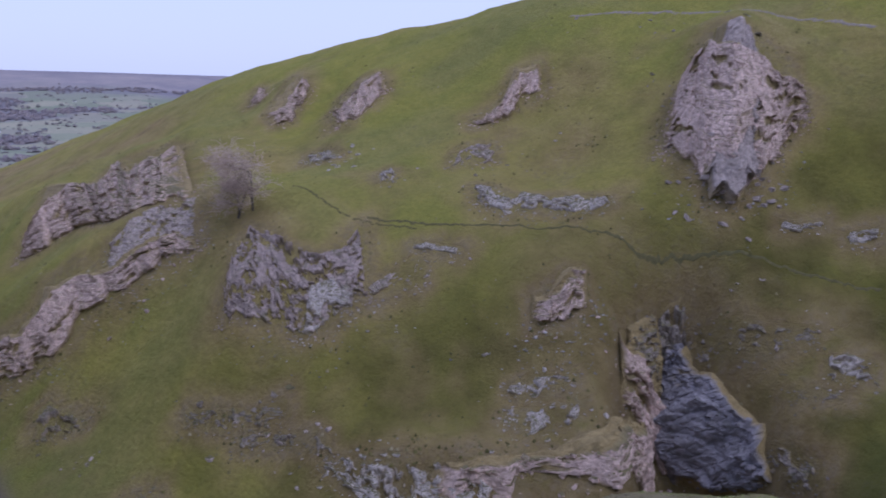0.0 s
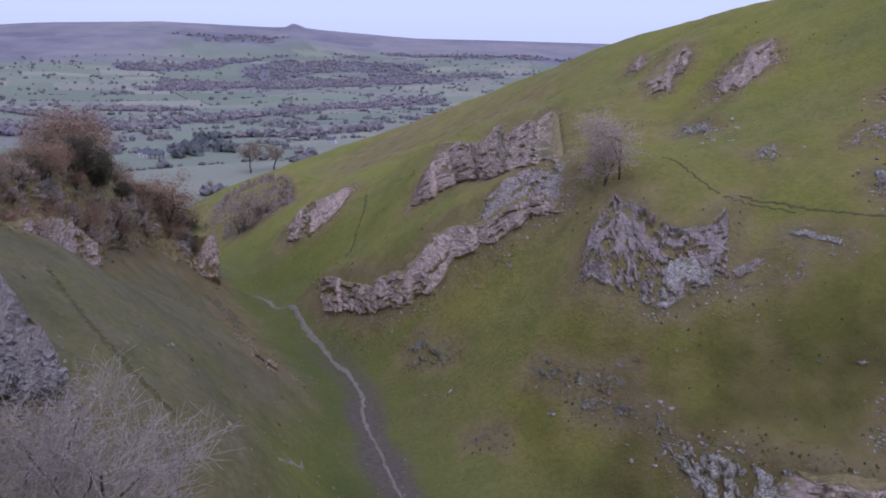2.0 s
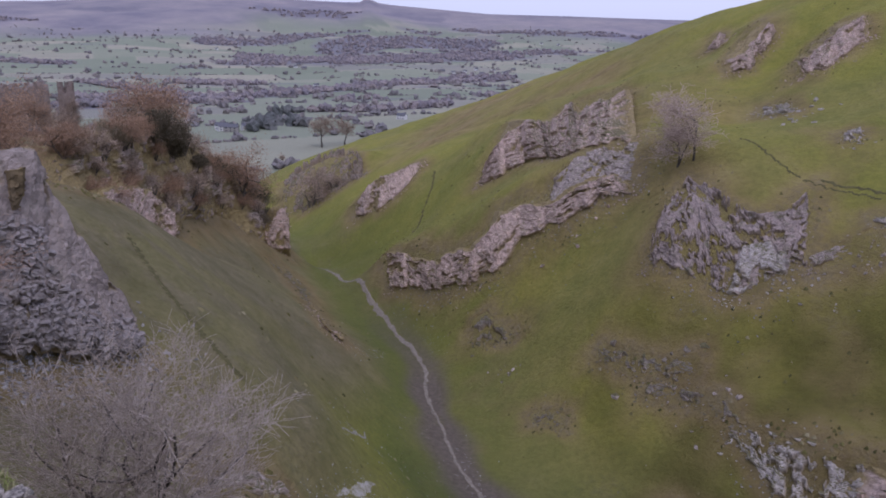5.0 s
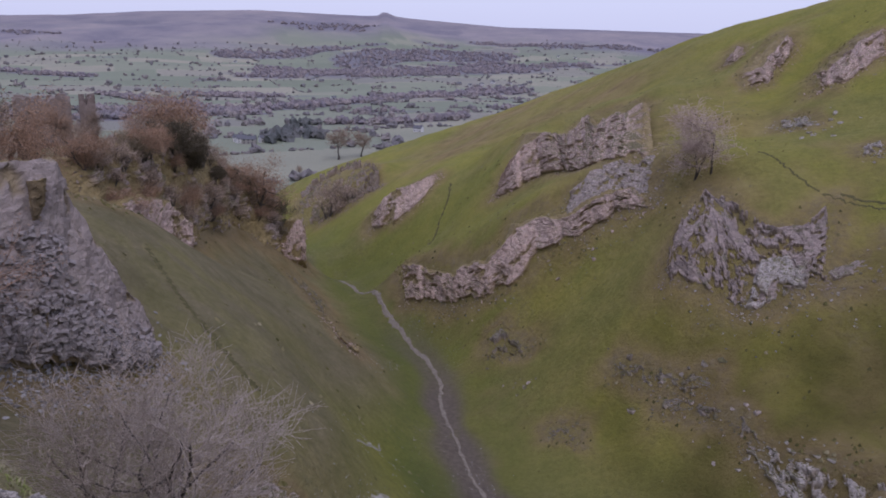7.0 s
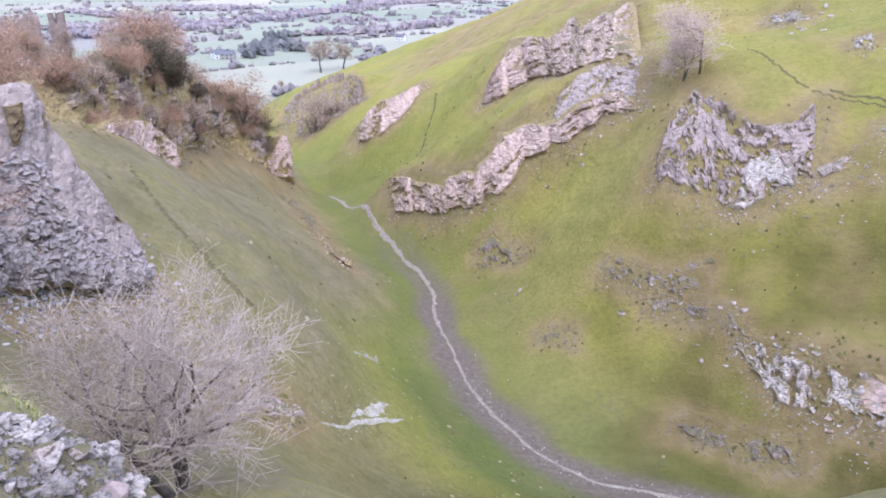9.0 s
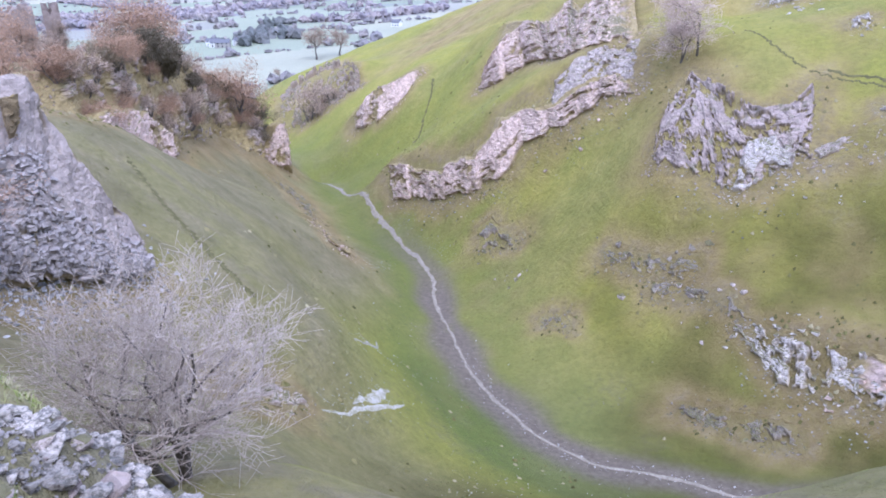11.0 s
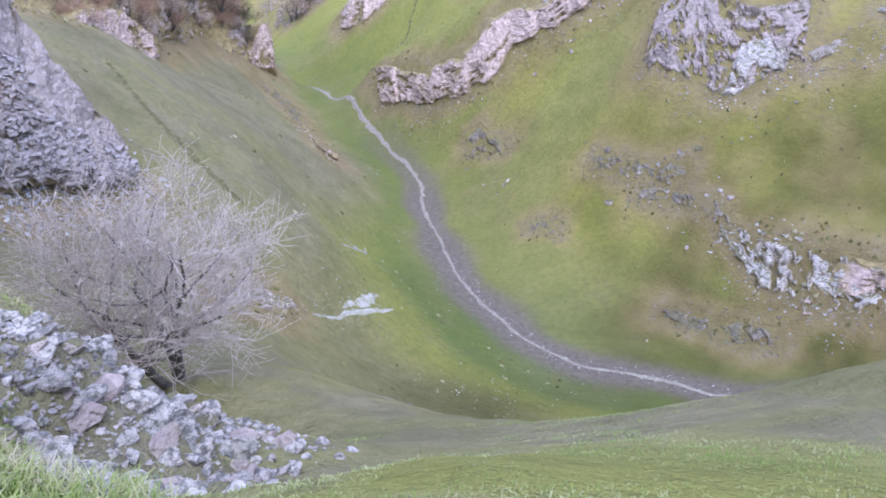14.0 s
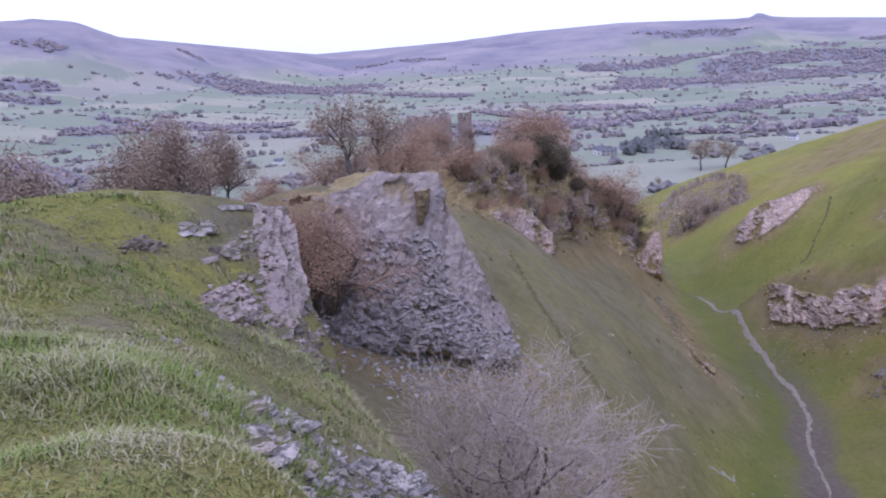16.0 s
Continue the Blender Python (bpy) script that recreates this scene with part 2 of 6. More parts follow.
EAST_SLOPE = ((95.3, 55, 37), (78.1, 65.6, 35), (61.7, 73.5, 31), (48, 83.1, 28), (34.2, 94, 25.5), (25.2, 109.1, 25), (15.8, 129, 23), (5.4, 154.9, 18), (-9.9, 189.7, 12), (-22.5, 213.8, 6), (-36.2, 242.3, 2), (91.9, 91.9, 50), (70, 121.2, 47), (52, 142.8, 41), (37.4, 176.1, 35), (22.5, 213.8, 28), (0, 255, 20))
# the skyline of the hills beyond the valley: bearing, then height in degrees
SKYLINE = ((-180, 1.5), (-90, 2.5), (-62, 3.4), (-54.7, 3.76), (-52.8, 3.9), (-50.5, 3.69), (-48, 2.67), (-43, 2.04),
           (-38.1, 1.41), (-35, 1.05), (-31.4, 1.2), (-25.3, 1.5), (-20, 1.95), (-13.4, 2.25), (-6.1, 2.09),
           (-5.1, 2.13), (-4.7, 2.36), (-4.4, 2.36), (-3.8, 2.12), (-2.8, 2.0), (4, 1.56), (9.5, 1.54), (16.8, 1.44), (40, 1.3), (180, 1.5))


def lattice(i, j, seed):
    n = (i.astype(np.int64) * 374761393 + j.astype(np.int64) * 668265263 + seed * 974634777) & 0x7FFFFFFF
    n = ((n ^ (n >> 13)) * 1274126177) & 0x7FFFFFFF
    return ((n ^ (n >> 16)) & 0xFFFF) / 65535.0


def bumps(x, y, size, seed=0):
    """Smooth noise from -1 to 1 with lumps of that size."""
    x, y = np.asarray(x, float) / size, np.asarray(y, float) / size
    i, j = np.floor(x), np.floor(y)
    u, v = x - i, y - j
    u, v = u * u * (3 - 2 * u), v * v * (3 - 2 * v)
    a, b = lattice(i, j, seed), lattice(i + 1, j, seed)
    c, d = lattice(i, j + 1, seed), lattice(i + 1, j + 1, seed)
    return 2 * ((a * (1 - u) + b * u) * (1 - v) + (c * (1 - u) + d * u) * v) - 1


def ease(a, b, x):
    u = np.clip((x - a) / (b - a), 0, 1)
    return u * u * (3 - 2 * u)


def along(line, step):
    """Points at even steps along a line of (x, y, z)."""
    p = np.array(line, float)
    s = np.concatenate([[0], np.cumsum(np.linalg.norm(np.diff(p[:, :2], axis=0), axis=1))])
    q = np.linspace(0, s[-1], max(2, int(s[-1] / step) + 1))
    return np.stack([np.interp(q, s, p[:, k]) for k in range(3)], 1), q


def off_line(line, x, y):
    """Distance from a line, place along it, and the side (positive: to its right)."""
    p = np.array(line, float)[:, :2]
    best = np.full(np.shape(x), 1e9)
    place, side = np.zeros(np.shape(x)), np.zeros(np.shape(x))
    run = 0.0
    for a, b in zip(p[:-1], p[1:]):
        d = b - a
        n = np.hypot(*d)
        u = np.clip(((x - a[0]) * d[0] + (y - a[1]) * d[1]) / n ** 2, 0, 1)
        ex, ey = x - a[0] - u * d[0], y - a[1] - u * d[1]
        r = np.hypot(ex, ey)
        near = r < best
        best = np.where(near, r, best)
        place = np.where(near, run + u * n, place)
        side = np.where(near, np.sign(ex * d[1] - ey * d[0]), side)
        run += n
    return best, place, side


FORM = np.array(sum((list(l) for l in (FLOOR, CREST, PLATEAU, RIM, WEST, SPUR, LIP, BELOW_LIP, SPUR_SIDE, WEST_SLOPE, EAST_SLOPE)), []), float)


def spline_weights(p):
    """A thin plate laid over the landform lines."""
    n = len(p)
    r2 = ((p[:, None, :2] - p[None, :, :2]) ** 2).sum(2) / 1e4
    k = 0.5 * r2 * np.log(r2 + 1e-9)
    a = np.zeros((n + 3, n + 3))
    a[:n, :n] = k + np.eye(n) * 2e-6
    a[:n, n], a[:n, n + 1:] = 1, p[:, :2] / 100
    a[n, :n], a[n + 1:, :n] = 1, p[:, :2].T / 100
    return np.linalg.solve(a, np.concatenate([p[:, 2], [0, 0, 0]]))


PLATE = spline_weights(FORM)


def dale(x, y):
    z = PLATE[-3] + PLATE[-2] * x / 100 + PLATE[-1] * y / 100
    for w, (a, b, _) in zip(PLATE[:-3], FORM):
        r2 = ((x - a) ** 2 + (y - b) ** 2) / 1e4
        z = z + w * 0.5 * r2 * np.log(r2 + 1e-9)
    return z


def valley(x, y):
    """The wide valley beyond the dale, and the moors behind it."""
    d = np.hypot(x, y)
    az = np.degrees(np.arctan2(x, y))
    top = np.tan(np.radians(np.interp(az, [p[0] for p in SKYLINE], [p[1] for p in SKYLINE])))
    far = np.interp(az, [-180, -56, -45, -34, -20, 180], [3000, 3000, 3300, 4600, 4300, 4300])
    plain = -40 + 6 * bumps(x, y, 420, 5) + 2.5 * bumps(x, y, 150, 6) - 12 * ease(500, 1400, d)
    u = np.clip((d - 0.42 * far) / (0.58 * far), 0, 1.15)
    rise = np.where(u < 1, 0.45 * u ** 1.25 + 0.55 * ease(0.45, 1.02, u), 1 - (u - 1) * 1.2)
    hill = plain * (1 - np.clip(u, 0, 1)) + rise * (50 + top * far - plain * (1 - np.clip(u, 0, 1)))
    hill = hill + (bumps(x, y, 330, 7) * 16 + bumps(x, y, 130, 8) * 5) * np.clip(u * 3, 0, 1) * (1 - ease(0.8, 0.98, u))
    return np.where(u > 0, hill, plain)


def land(x, y):
    """The height of the ground without its crags."""
    x, y = np.asarray(x, float), np.asarray(y, float)
    d = np.hypot(x, y)
    f = ease(330, 520, d)
    z = np.where(f < 1, dale(np.where(f < 1, x, 0), np.where(f < 1, y, 300)), 0) * (1 - f) + valley(x, y) * f
    near = np.clip(d / 70, 0.03, 1) * (1 - f) * (0.15 + 0.85 * ease(3, 18, off_line(FLOOR, x, y)[0]))
    z = z + near * (0.8 * bumps(x, y, 19, 1) + 0.4 * bumps(x, y, 8, 2) + 0.18 * bumps(x, y, 3.1, 3))
    z = z + (1 - f) * (0.05 * bumps(x, y, 0.9, 4) + 0.03 * bumps(x, y, 0.35, 9))
    return z

# crags: the foot line and the brow line on the slope (x, y), how far they stand out, block size, rock, label
CRAGS = (
    (((-7.1, 138.6), (-1.1, 130.4), (4.1, 122.5), (8.5, 118.9), (11.5, 117.3), (15.3, 116.9), (20.8, 114.3), (25.3, 112.1), (29.6, 108.4)),
     ((-9.2, 150.3), (-5.8, 146.8), (0.8, 135.6), (7, 125.7), (10.2, 125), (11.3, 127.7), (18.1, 120.2), (24.7, 116.1), (29.1, 112)), 1.6, 0.7, "ROCK", "pinkish grey limestone crag along a grassy rib"),
    (((9.6, 151.8), (14.5, 147.8), (18.9, 146), (21.8, 138), (24, 124), (27.8, 119), (31, 117)),
     ((11.2, 155.5), (13.9, 158.7), (17.3, 171.8), (23.5, 169.5), (29.9, 172.9), (36.5, 169.3), (39.9, 157.6)), 1.8, 0.7, "ROCK", "broad pinkish limestone cliff under a grassy brow"),
    (((17.7, 118.3), (21.1, 115.4), (24.8, 113.2), (27.5, 110.9), (30.5, 108.7)),
     ((19.2, 121.7), (22.4, 120.8), (24, 121), (28, 119), (32.5, 116)), 0.8, 0.7, "ROCK_GREY", "broken rocky apron below the broad cliff"),
    (((27.9, 93), (29.8, 90.1), (32.7, 87.8), (34.8, 84.8), (37.5, 83.8), (39.4, 84.4), (41.5, 83.9), (43.9, 83.6)),
     ((28.4, 94.9), (31.9, 101.2), (35.3, 104.8), (36.8, 99.6), (38.3, 95.3), (40.5, 92.5), (43.5, 92.2), (48, 94.4)), 0.8, 0.5, "ROCK_MOSSY", "grey mossy limestone crag below a bare thorn tree"),
    (((34.1, 85.6), (36.5, 84.3), (39.7, 83.8), (42, 83.6)),
     ((36.3, 87), (38.1, 89.3), (41, 88.4), (42.8, 86.2)), 1.2, 0.6, "ROCK_WHITE", "pale blocky limestone face below the mossy crag"),
    (((-7.8, 10.01, 45.4), (-8.32, 10.37, 45.7), (-9.15, 11.37, 46), (-10.34, 12.85, 46.2), (-11.03, 13.7, 46.4)),
     ((-7.99, 9.61, 45.75), (-8.54, 10.06, 46.0), (-9.13, 10.48, 46.45), (-10.11, 11.48, 46.72), (-11.05, 12.65, 46.95)), 0.2, 0.26, "ROCK_MOSSY", "stepped grey limestone crag along the near rim"),
    (((-7.41, 7.17, 46.9), (-7.27, 7.58, 46.65), (-7.47, 8.48, 46.33)),
     ((-8.46, 8.37, 46.8), (-8.96, 9.56, 46.7), (-8.92, 10.13, 46.5)), 0.2, 0.22, "ROCK_MOSSY", "low jagged limestone ledge on the spur"),
    (((-9.8, 7.9), (-9.7, 8.4), (-9.6, 9)),
     ((-10.2, 8.4), (-10.1, 8.9), (-9.9, 9.2)), 0.15, 0.16, "ROCK_DARK", "dark broken bank in the turf of the spur"),
    (((43, 83), (46.3, 82.1), (49.9, 80.4)),
     ((43.2, 85.3), (47.2, 85.1), (52.1, 85.2)), 0.8, 0.8, "ROCK_GREY", "low broken limestone ledge in turf"),
    (((56.9, 151.2), (60.6, 150.5), (64.9, 155), (69.1, 160.2)),
     ((56.7, 155.1), (63.6, 163.8), (68, 167.1), (69.7, 163.1)), 1.8, 0.7, "ROCK", "leaning limestone slabs near the hill top"),
    (((60.9, 130.7), (63.4, 128), (68, 130.3), (72.7, 131.8)),
     ((66, 144.3), (70.8, 148.3), (72.5, 142.3), (75.8, 139.3)), 1.8, 0.7, "ROCK", "dark broken limestone crag near the hill top"),
    (((60.2, 172.8), (61.6, 170.8), (63.7, 172.4)),
     ((61.7, 177.5), (65.5, 183.9), (65.7, 178.9)), 0.9, 0.6, "ROCK", "small pale limestone outcrop near the hill top"),
    (((53, 126.5), (53.9, 121), (55.7, 117.3)),
     ((54.6, 128.6), (56.5, 127.3), (57, 121.3)), 0.9, 0.6, "ROCK_WHITE", "pale blocky limestone ledge in a hillside hollow"),
    (((54.4, 101.7), (55.6, 100.6), (57.4, 101.4)),
     ((55.4, 103.9), (57.4, 104.8), (58.5, 103.7)), 0.8, 0.6, "ROCK_WHITE", "low pale limestone outcrop in turf"),
    (((30.7, 69.5), (32.4, 63.6), (34.6, 59.6), (37.8, 55.6), (42.1, 52.8)),
     ((31.1, 71.1), (33.5, 67.5), (36.3, 64.9), (38.1, 62.3), (43.8, 57.3)), 0.8, 0.6, "ROCK_WHITE", "long white and grey limestone band along the slope"),
    (((36.7, 59.1), (43, 53.3), (44.3, 54.2), (49, 51), (51.6, 48.5), (57, 50.4), (67.7, 56.9)),
     ((38.2, 61.6), (41.5, 58.3), (46.4, 56.6), (51.5, 53.9), (53.7, 52.9), (63.9, 58.2), (69.1, 60.4)), 1.4, 1.2, "ROCK", "smooth pale limestone cliff above the dale floor"),
    (((60.2, 56.9), (65.5, 58.5), (67.6, 57.7), (69.1, 56.5), (70.4, 55)),
     ((67.4, 64.5), (70.4, 64.8), (72.2, 64.3), (72.2, 61.8), (70.8, 59.3)), 2, 1, "ROCK", "pale limestone wall at the mouth of a gorge"),
    (((73, 61.6, 20.8), (70.6, 60.7, 14.7), (68.1, 59.1, 12.3), (68.8, 56.4, 7.9), (68.9, 52, 6.1), (68.6, 47.3, 7.4)),
     ((74, 60.4, 21.2), (73.6, 58.6, 19.1), (73, 55, 18.7), (72.3, 51.3, 17.7), (71.6, 47.7, 16.2), (68.5, 43.9, 11.2)), 2, 1.4, "ROCK_BLUE", "tall dark blue-grey limestone wall of a narrow gorge"),
    (((68.5, 63.9, 22.6), (67.3, 61.2, 17.6), (67.3, 59.3, 13.4)),
     ((72.4, 63.3, 24.1), (72.8, 62, 21.2), (70.9, 59.9, 13.9)), 1.2, 0.8, "ROCK_DARK", "dark weathered limestone at the back of a narrow gorge"),
    (((73.8, 61.7), (74, 55), (75.2, 49.1), (79.6, 45.7)),
     ((74.4, 62.5), (76.1, 57.2), (77.5, 51), (81.7, 47.2)), 0.6, 0.7, "ROCK_DARK", "broken dark limestone ledges in brown turf"),
    (((76.9, 43.8), (77.8, 41.8), (80.7, 39.8)),
     ((79, 45.3), (81, 43.9), (83.2, 41.3)), 0.9, 0.7, "ROCK_WHITE", "pale grey limestone outcrop beside a gorge"),
    (((73.3, 46.1), (73.9, 43), (76.4, 40.5)),
     ((74, 46.7), (75.3, 44), (77.3, 41.1)), 0.5, 0.5, "ROCK_DARK", "small dark limestone ledge in turf"),
    (((70.2, 45.6), (68.6, 41.3), (67.8, 37.4)),
     ((71.4, 47.1), (70.9, 42.9), (70, 38.6)), 0.6, 0.7, "ROCK_DARK", "dark mossy rocks at the foot of a gorge wall"),
    (((71.5, 62.6), (72.6, 60.4), (72.2, 57.5), (74.2, 59)),
     ((72.4, 64.2), (74.4, 63.2), (76.1, 62.1), (75.9, 60.7)), 1.2, 1, "ROCK_DARK", "dark mossy limestone at the head of a gorge"),
    (((55.4, 67), (57, 65.4), (58.9, 64.3), (62.4, 64.3)),
     ((58.2, 70.3), (60.1, 69.3), (63.5, 69.7), (65.1, 67.7)), 1.2, 0.8, "ROCK", "pale blocky limestone face in brown turf"),
    (((49.2, 63.6), (50.6, 61.3), (53.4, 59.6), (55.8, 58.7)),
     ((50, 64.4), (52.5, 63.2), (54.3, 61.5), (56.7, 59.4)), 0.6, 0.6, "ROCK_WHITE", "scattered pale limestone slabs in brown turf"),
    (((47, 61.3), (48.2, 57.7), (50.4, 56.7), (53.8, 55.3)),
     ((48, 62), (50.4, 60.5), (53, 58.5), (55.4, 56.5)), 0.6, 0.6, "ROCK_WHITE", "scattered pale limestone slabs in brown turf"),
    (((86.4, 76.5), (84, 69.2), (82.5, 64.4), (84.6, 62.4), (90.2, 62.3), (97.7, 64.4), (103.8, 65.4)),
     ((95.7, 83.1), (99, 81.9), (106.8, 85), (108.4, 82.7), (109.7, 76.7), (109.5, 72.2), (105.7, 66.8)), 2.4, 0.9, "ROCK", "tall limestone pinnacle crag standing proud of the hillside"),
    (((84.2, 67.5), (82.5, 64.3), (84.3, 62.4), (89.2, 62.3)),
     ((96.6, 77.6), (106.9, 84.6), (108.4, 82.7), (102.3, 74.3)), 8.0, 1.6, "ROCK_BARE", "pale smooth limestone spire rib on the pinnacle"),
    (((64.7, 98.2), (67.9, 96.7), (71.8, 95.8)),
     ((67.4, 101.2), (72.1, 101.8), (75, 100.1)), 0.9, 0.7, "ROCK_GREY", "broken limestone outcrop on brown turf"),
    (((74.4, 106.4), (80.5, 105.4), (84.8, 105.8), (88.8, 104.3)),
     ((75.9, 108.6), (82.5, 108.7), (88.2, 112.9), (92.3, 110)), 1.2, 0.9, "ROCK", "weathered limestone outcrop on brown turf"),
    (((62.4, 88.4), (63.4, 82.5), (67.9, 80.3), (69.5, 75.3), (74.4, 73)),
     ((64.1, 91.2), (66.8, 87.5), (70.4, 83.4), (74.2, 79.8), (75.9, 74.5)), 0.9, 0.6, "ROCK_WHITE", "low curved limestone ledge above a hillside path"),
    (((87.2, 57.4), (88.9, 55.3), (91.9, 53.8)),
     ((88, 58), (90.2, 56.2), (93.2, 54.7)), 0.7, 0.5, "ROCK_WHITE", "two low white limestone slabs in turf"),
    (((92, 51.4), (93.7, 50), (95.3, 48.6)),
     ((93.1, 52.1), (95.3, 51.1), (97, 49.7)), 0.8, 0.5, "ROCK_WHITE", "low white limestone slab in turf"),
    (((50.7, 85.9), (53.5, 82.7), (55.2, 80.9)),
     ((51.1, 87), (54.4, 84.2), (56.1, 81.8)), 0.7, 0.5, "ROCK_WHITE", "low limestone ledge beside a hillside path"),
    (((21, 87.3), (24, 82.6), (27.1, 79.8), (30.7, 78.1)),
     ((21.4, 88.8), (24.2, 86), (27.6, 82.2), (31, 80.8)), 0.5, 0.5, "ROCK_DARK", "low dark mossy limestone ledges in turf"),
    (((24.5, 80.4), (28.2, 76.2), (30.6, 72), (31.5, 69.6)),
     ((25.6, 81.5), (29.2, 77.7), (31.9, 74.3), (32.6, 69.7)), 0.5, 0.5, "ROCK_DARK", "broken dark limestone ledges with pale stones"),
    (((23.6, 64.3), (26.6, 60.2), (30, 56), (32.3, 55)),
     ((24.3, 65.6), (27.6, 62.8), (31.3, 59.9), (33.3, 57.1)), 0.35, 0.45, "ROCK_DARK", "dark low limestone ledge on the lower slope"),
    (((12.9, 83.9), (14.7, 82.6), (16.2, 80.3)),
     ((13.1, 85.7), (15.2, 84.8), (16.8, 83)), 0.35, 0.4, "ROCK_DARK", "small dark turf scar with stones"),
    (((7.4, 108.9), (10.1, 105.5), (12.9, 103.3)),
     ((7.1, 113.8), (9.3, 113.3), (12.6, 106)), 1.2, 0.8, "ROCK_DARK", "dark mossy limestone knoll at the slope foot"),
    (((-35.4, 74, 30.8), (-35.1, 78.5, 30.3), (-36.6, 90.9, 27.1), (-37.4, 102.4, 23.5), (-36.2, 109.1, 20.5), (-38.3, 124.2, 19.3), (-39.4, 143.7, 15.3), (-33.8, 152.3, 9.5), (-29.2, 161.4, 3.4)),
     ((-39.3, 78.7, 37), (-38.5, 83.6, 37.8), (-38.2, 90.3, 38.2), (-38.5, 100.9, 38.2), (-38.7, 115.7, 35.6), (-41.7, 146.2, 26.9), (-38.7, 155.2, 20.9), (-34.2, 160.4, 14.4), (-30.6, 165.2, 10.9)), 1.2, 1.1, "ROCK_SCRUB", "grey brown cliff overgrown with shrubs below a castle"),
    (((-33.5, 74.8, 31.3), (-34.9, 85.1, 28.4), (-36, 96.5, 24.8), (-35.3, 106.3, 20.9)),
     ((-33.4, 77.1, 33.2), (-35.2, 88.3, 32.7), (-36.4, 100.6, 29.6), (-35.4, 108.4, 24)), 1.0, 0.7, "ROCK", "pale pinkish limestone outcrop on the castle slope"),
    (((-34.3, 153.2, 8.7), (-31.5, 154.8, 6.3), (-29.5, 156.2, 4.5), (-28.2, 157.5, 3.3)), ((-32.7, 154.6, 11.0), (-30.7, 156.0, 14.6), (-29.7, 157.2, 15.2), (-28.9, 158.4, 12.0)), 1.2, 0.8, "ROCK", "pale limestone nose at the dale mouth"),
    (((-44.5, 234.5), (-36.9, 227.5), (-31.1, 225.4), (-24.4, 225.9), (-18.3, 226)),
     ((-51.2, 267), (-44.1, 275.3), (-36.5, 279.6), (-28.5, 276.4), (-20.2, 237)), 1.2, 0.8, "ROCK_SCRUB", "pink grey limestone crag behind a dark thicket"),
    (((-18.4, 193.6), (-11.8, 185.5), (-7.7, 185), (-0.9, 189.9)),
     ((-19.8, 199.1), (-14.4, 199.6), (-8, 194.4), (-1.6, 193.1)), 1.2, 0.8, "ROCK", "slanting pink limestone scar in turf"),
    (((-28.2, 36.4, 33.9), (-25.9, 38, 32.8), (-24.6, 40, 32), (-23.2, 42, 31.4), (-22.1, 44.8, 30.5), (-21.2, 48.6, 29.4), (-20.3, 52.2, 28.5)),
     ((-28.8, 39.6, 42.1), (-27.3, 43.1, 43), (-25.9, 45.1, 43.1), (-24.2, 47.2, 43), (-24, 48.4, 39.9), (-22.4, 50.2, 35.3), (-21, 53, 29.1)), 1.3, 0.6, "ROCK_BARE", "tall pale limestone buttress with a smooth face over grey scree", 3600),
    (((-24, 44, 40.2), (-23.4, 44.4, 40.3)),
     ((-24.2, 44.2, 42.1), (-23.3, 44.8, 42.1)), 0.1, 0.3, "ROCK_OCHRE", "ochre stained recess in the pale buttress face"),
    (((-7.9, 9.3), (-8.2, 10.2), (-8.6, 11)),
     ((-11.1, 12.6), (-34.8, 42.1), (-33.4, 42)), 0.3, 0.3, "ROCK_MOSSY", "stepped dark limestone ledge at the cliff rim"),
    (((-19.7, 122.8), (-13.5, 96.3), (-11.2, 95.8)),
     ((-21.8, 134.4), (-17.1, 124), (-11.8, 99.5)), 0.6, 0.6, "ROCK", "low limestone ledge on the castle slope"),
    (((-30.4, 144.8), (-25.1, 138.9), (-20.8, 130)),
     ((-30.4, 150.3), (-25.4, 146.7), (-21.3, 138.4)), 0.5, 0.6, "ROCK_DARK", "low broken limestone ledge on the castle slope"),
    (((-12.7, 42.8), (-11.1, 44.9), (-9.1, 48.9)),
     ((-13.2, 45), (-12, 48.2), (-9.8, 49.7)), 0.7, 0.5, "ROCK_GREY", "pale limestone outcrop beside a bare tree"),
)

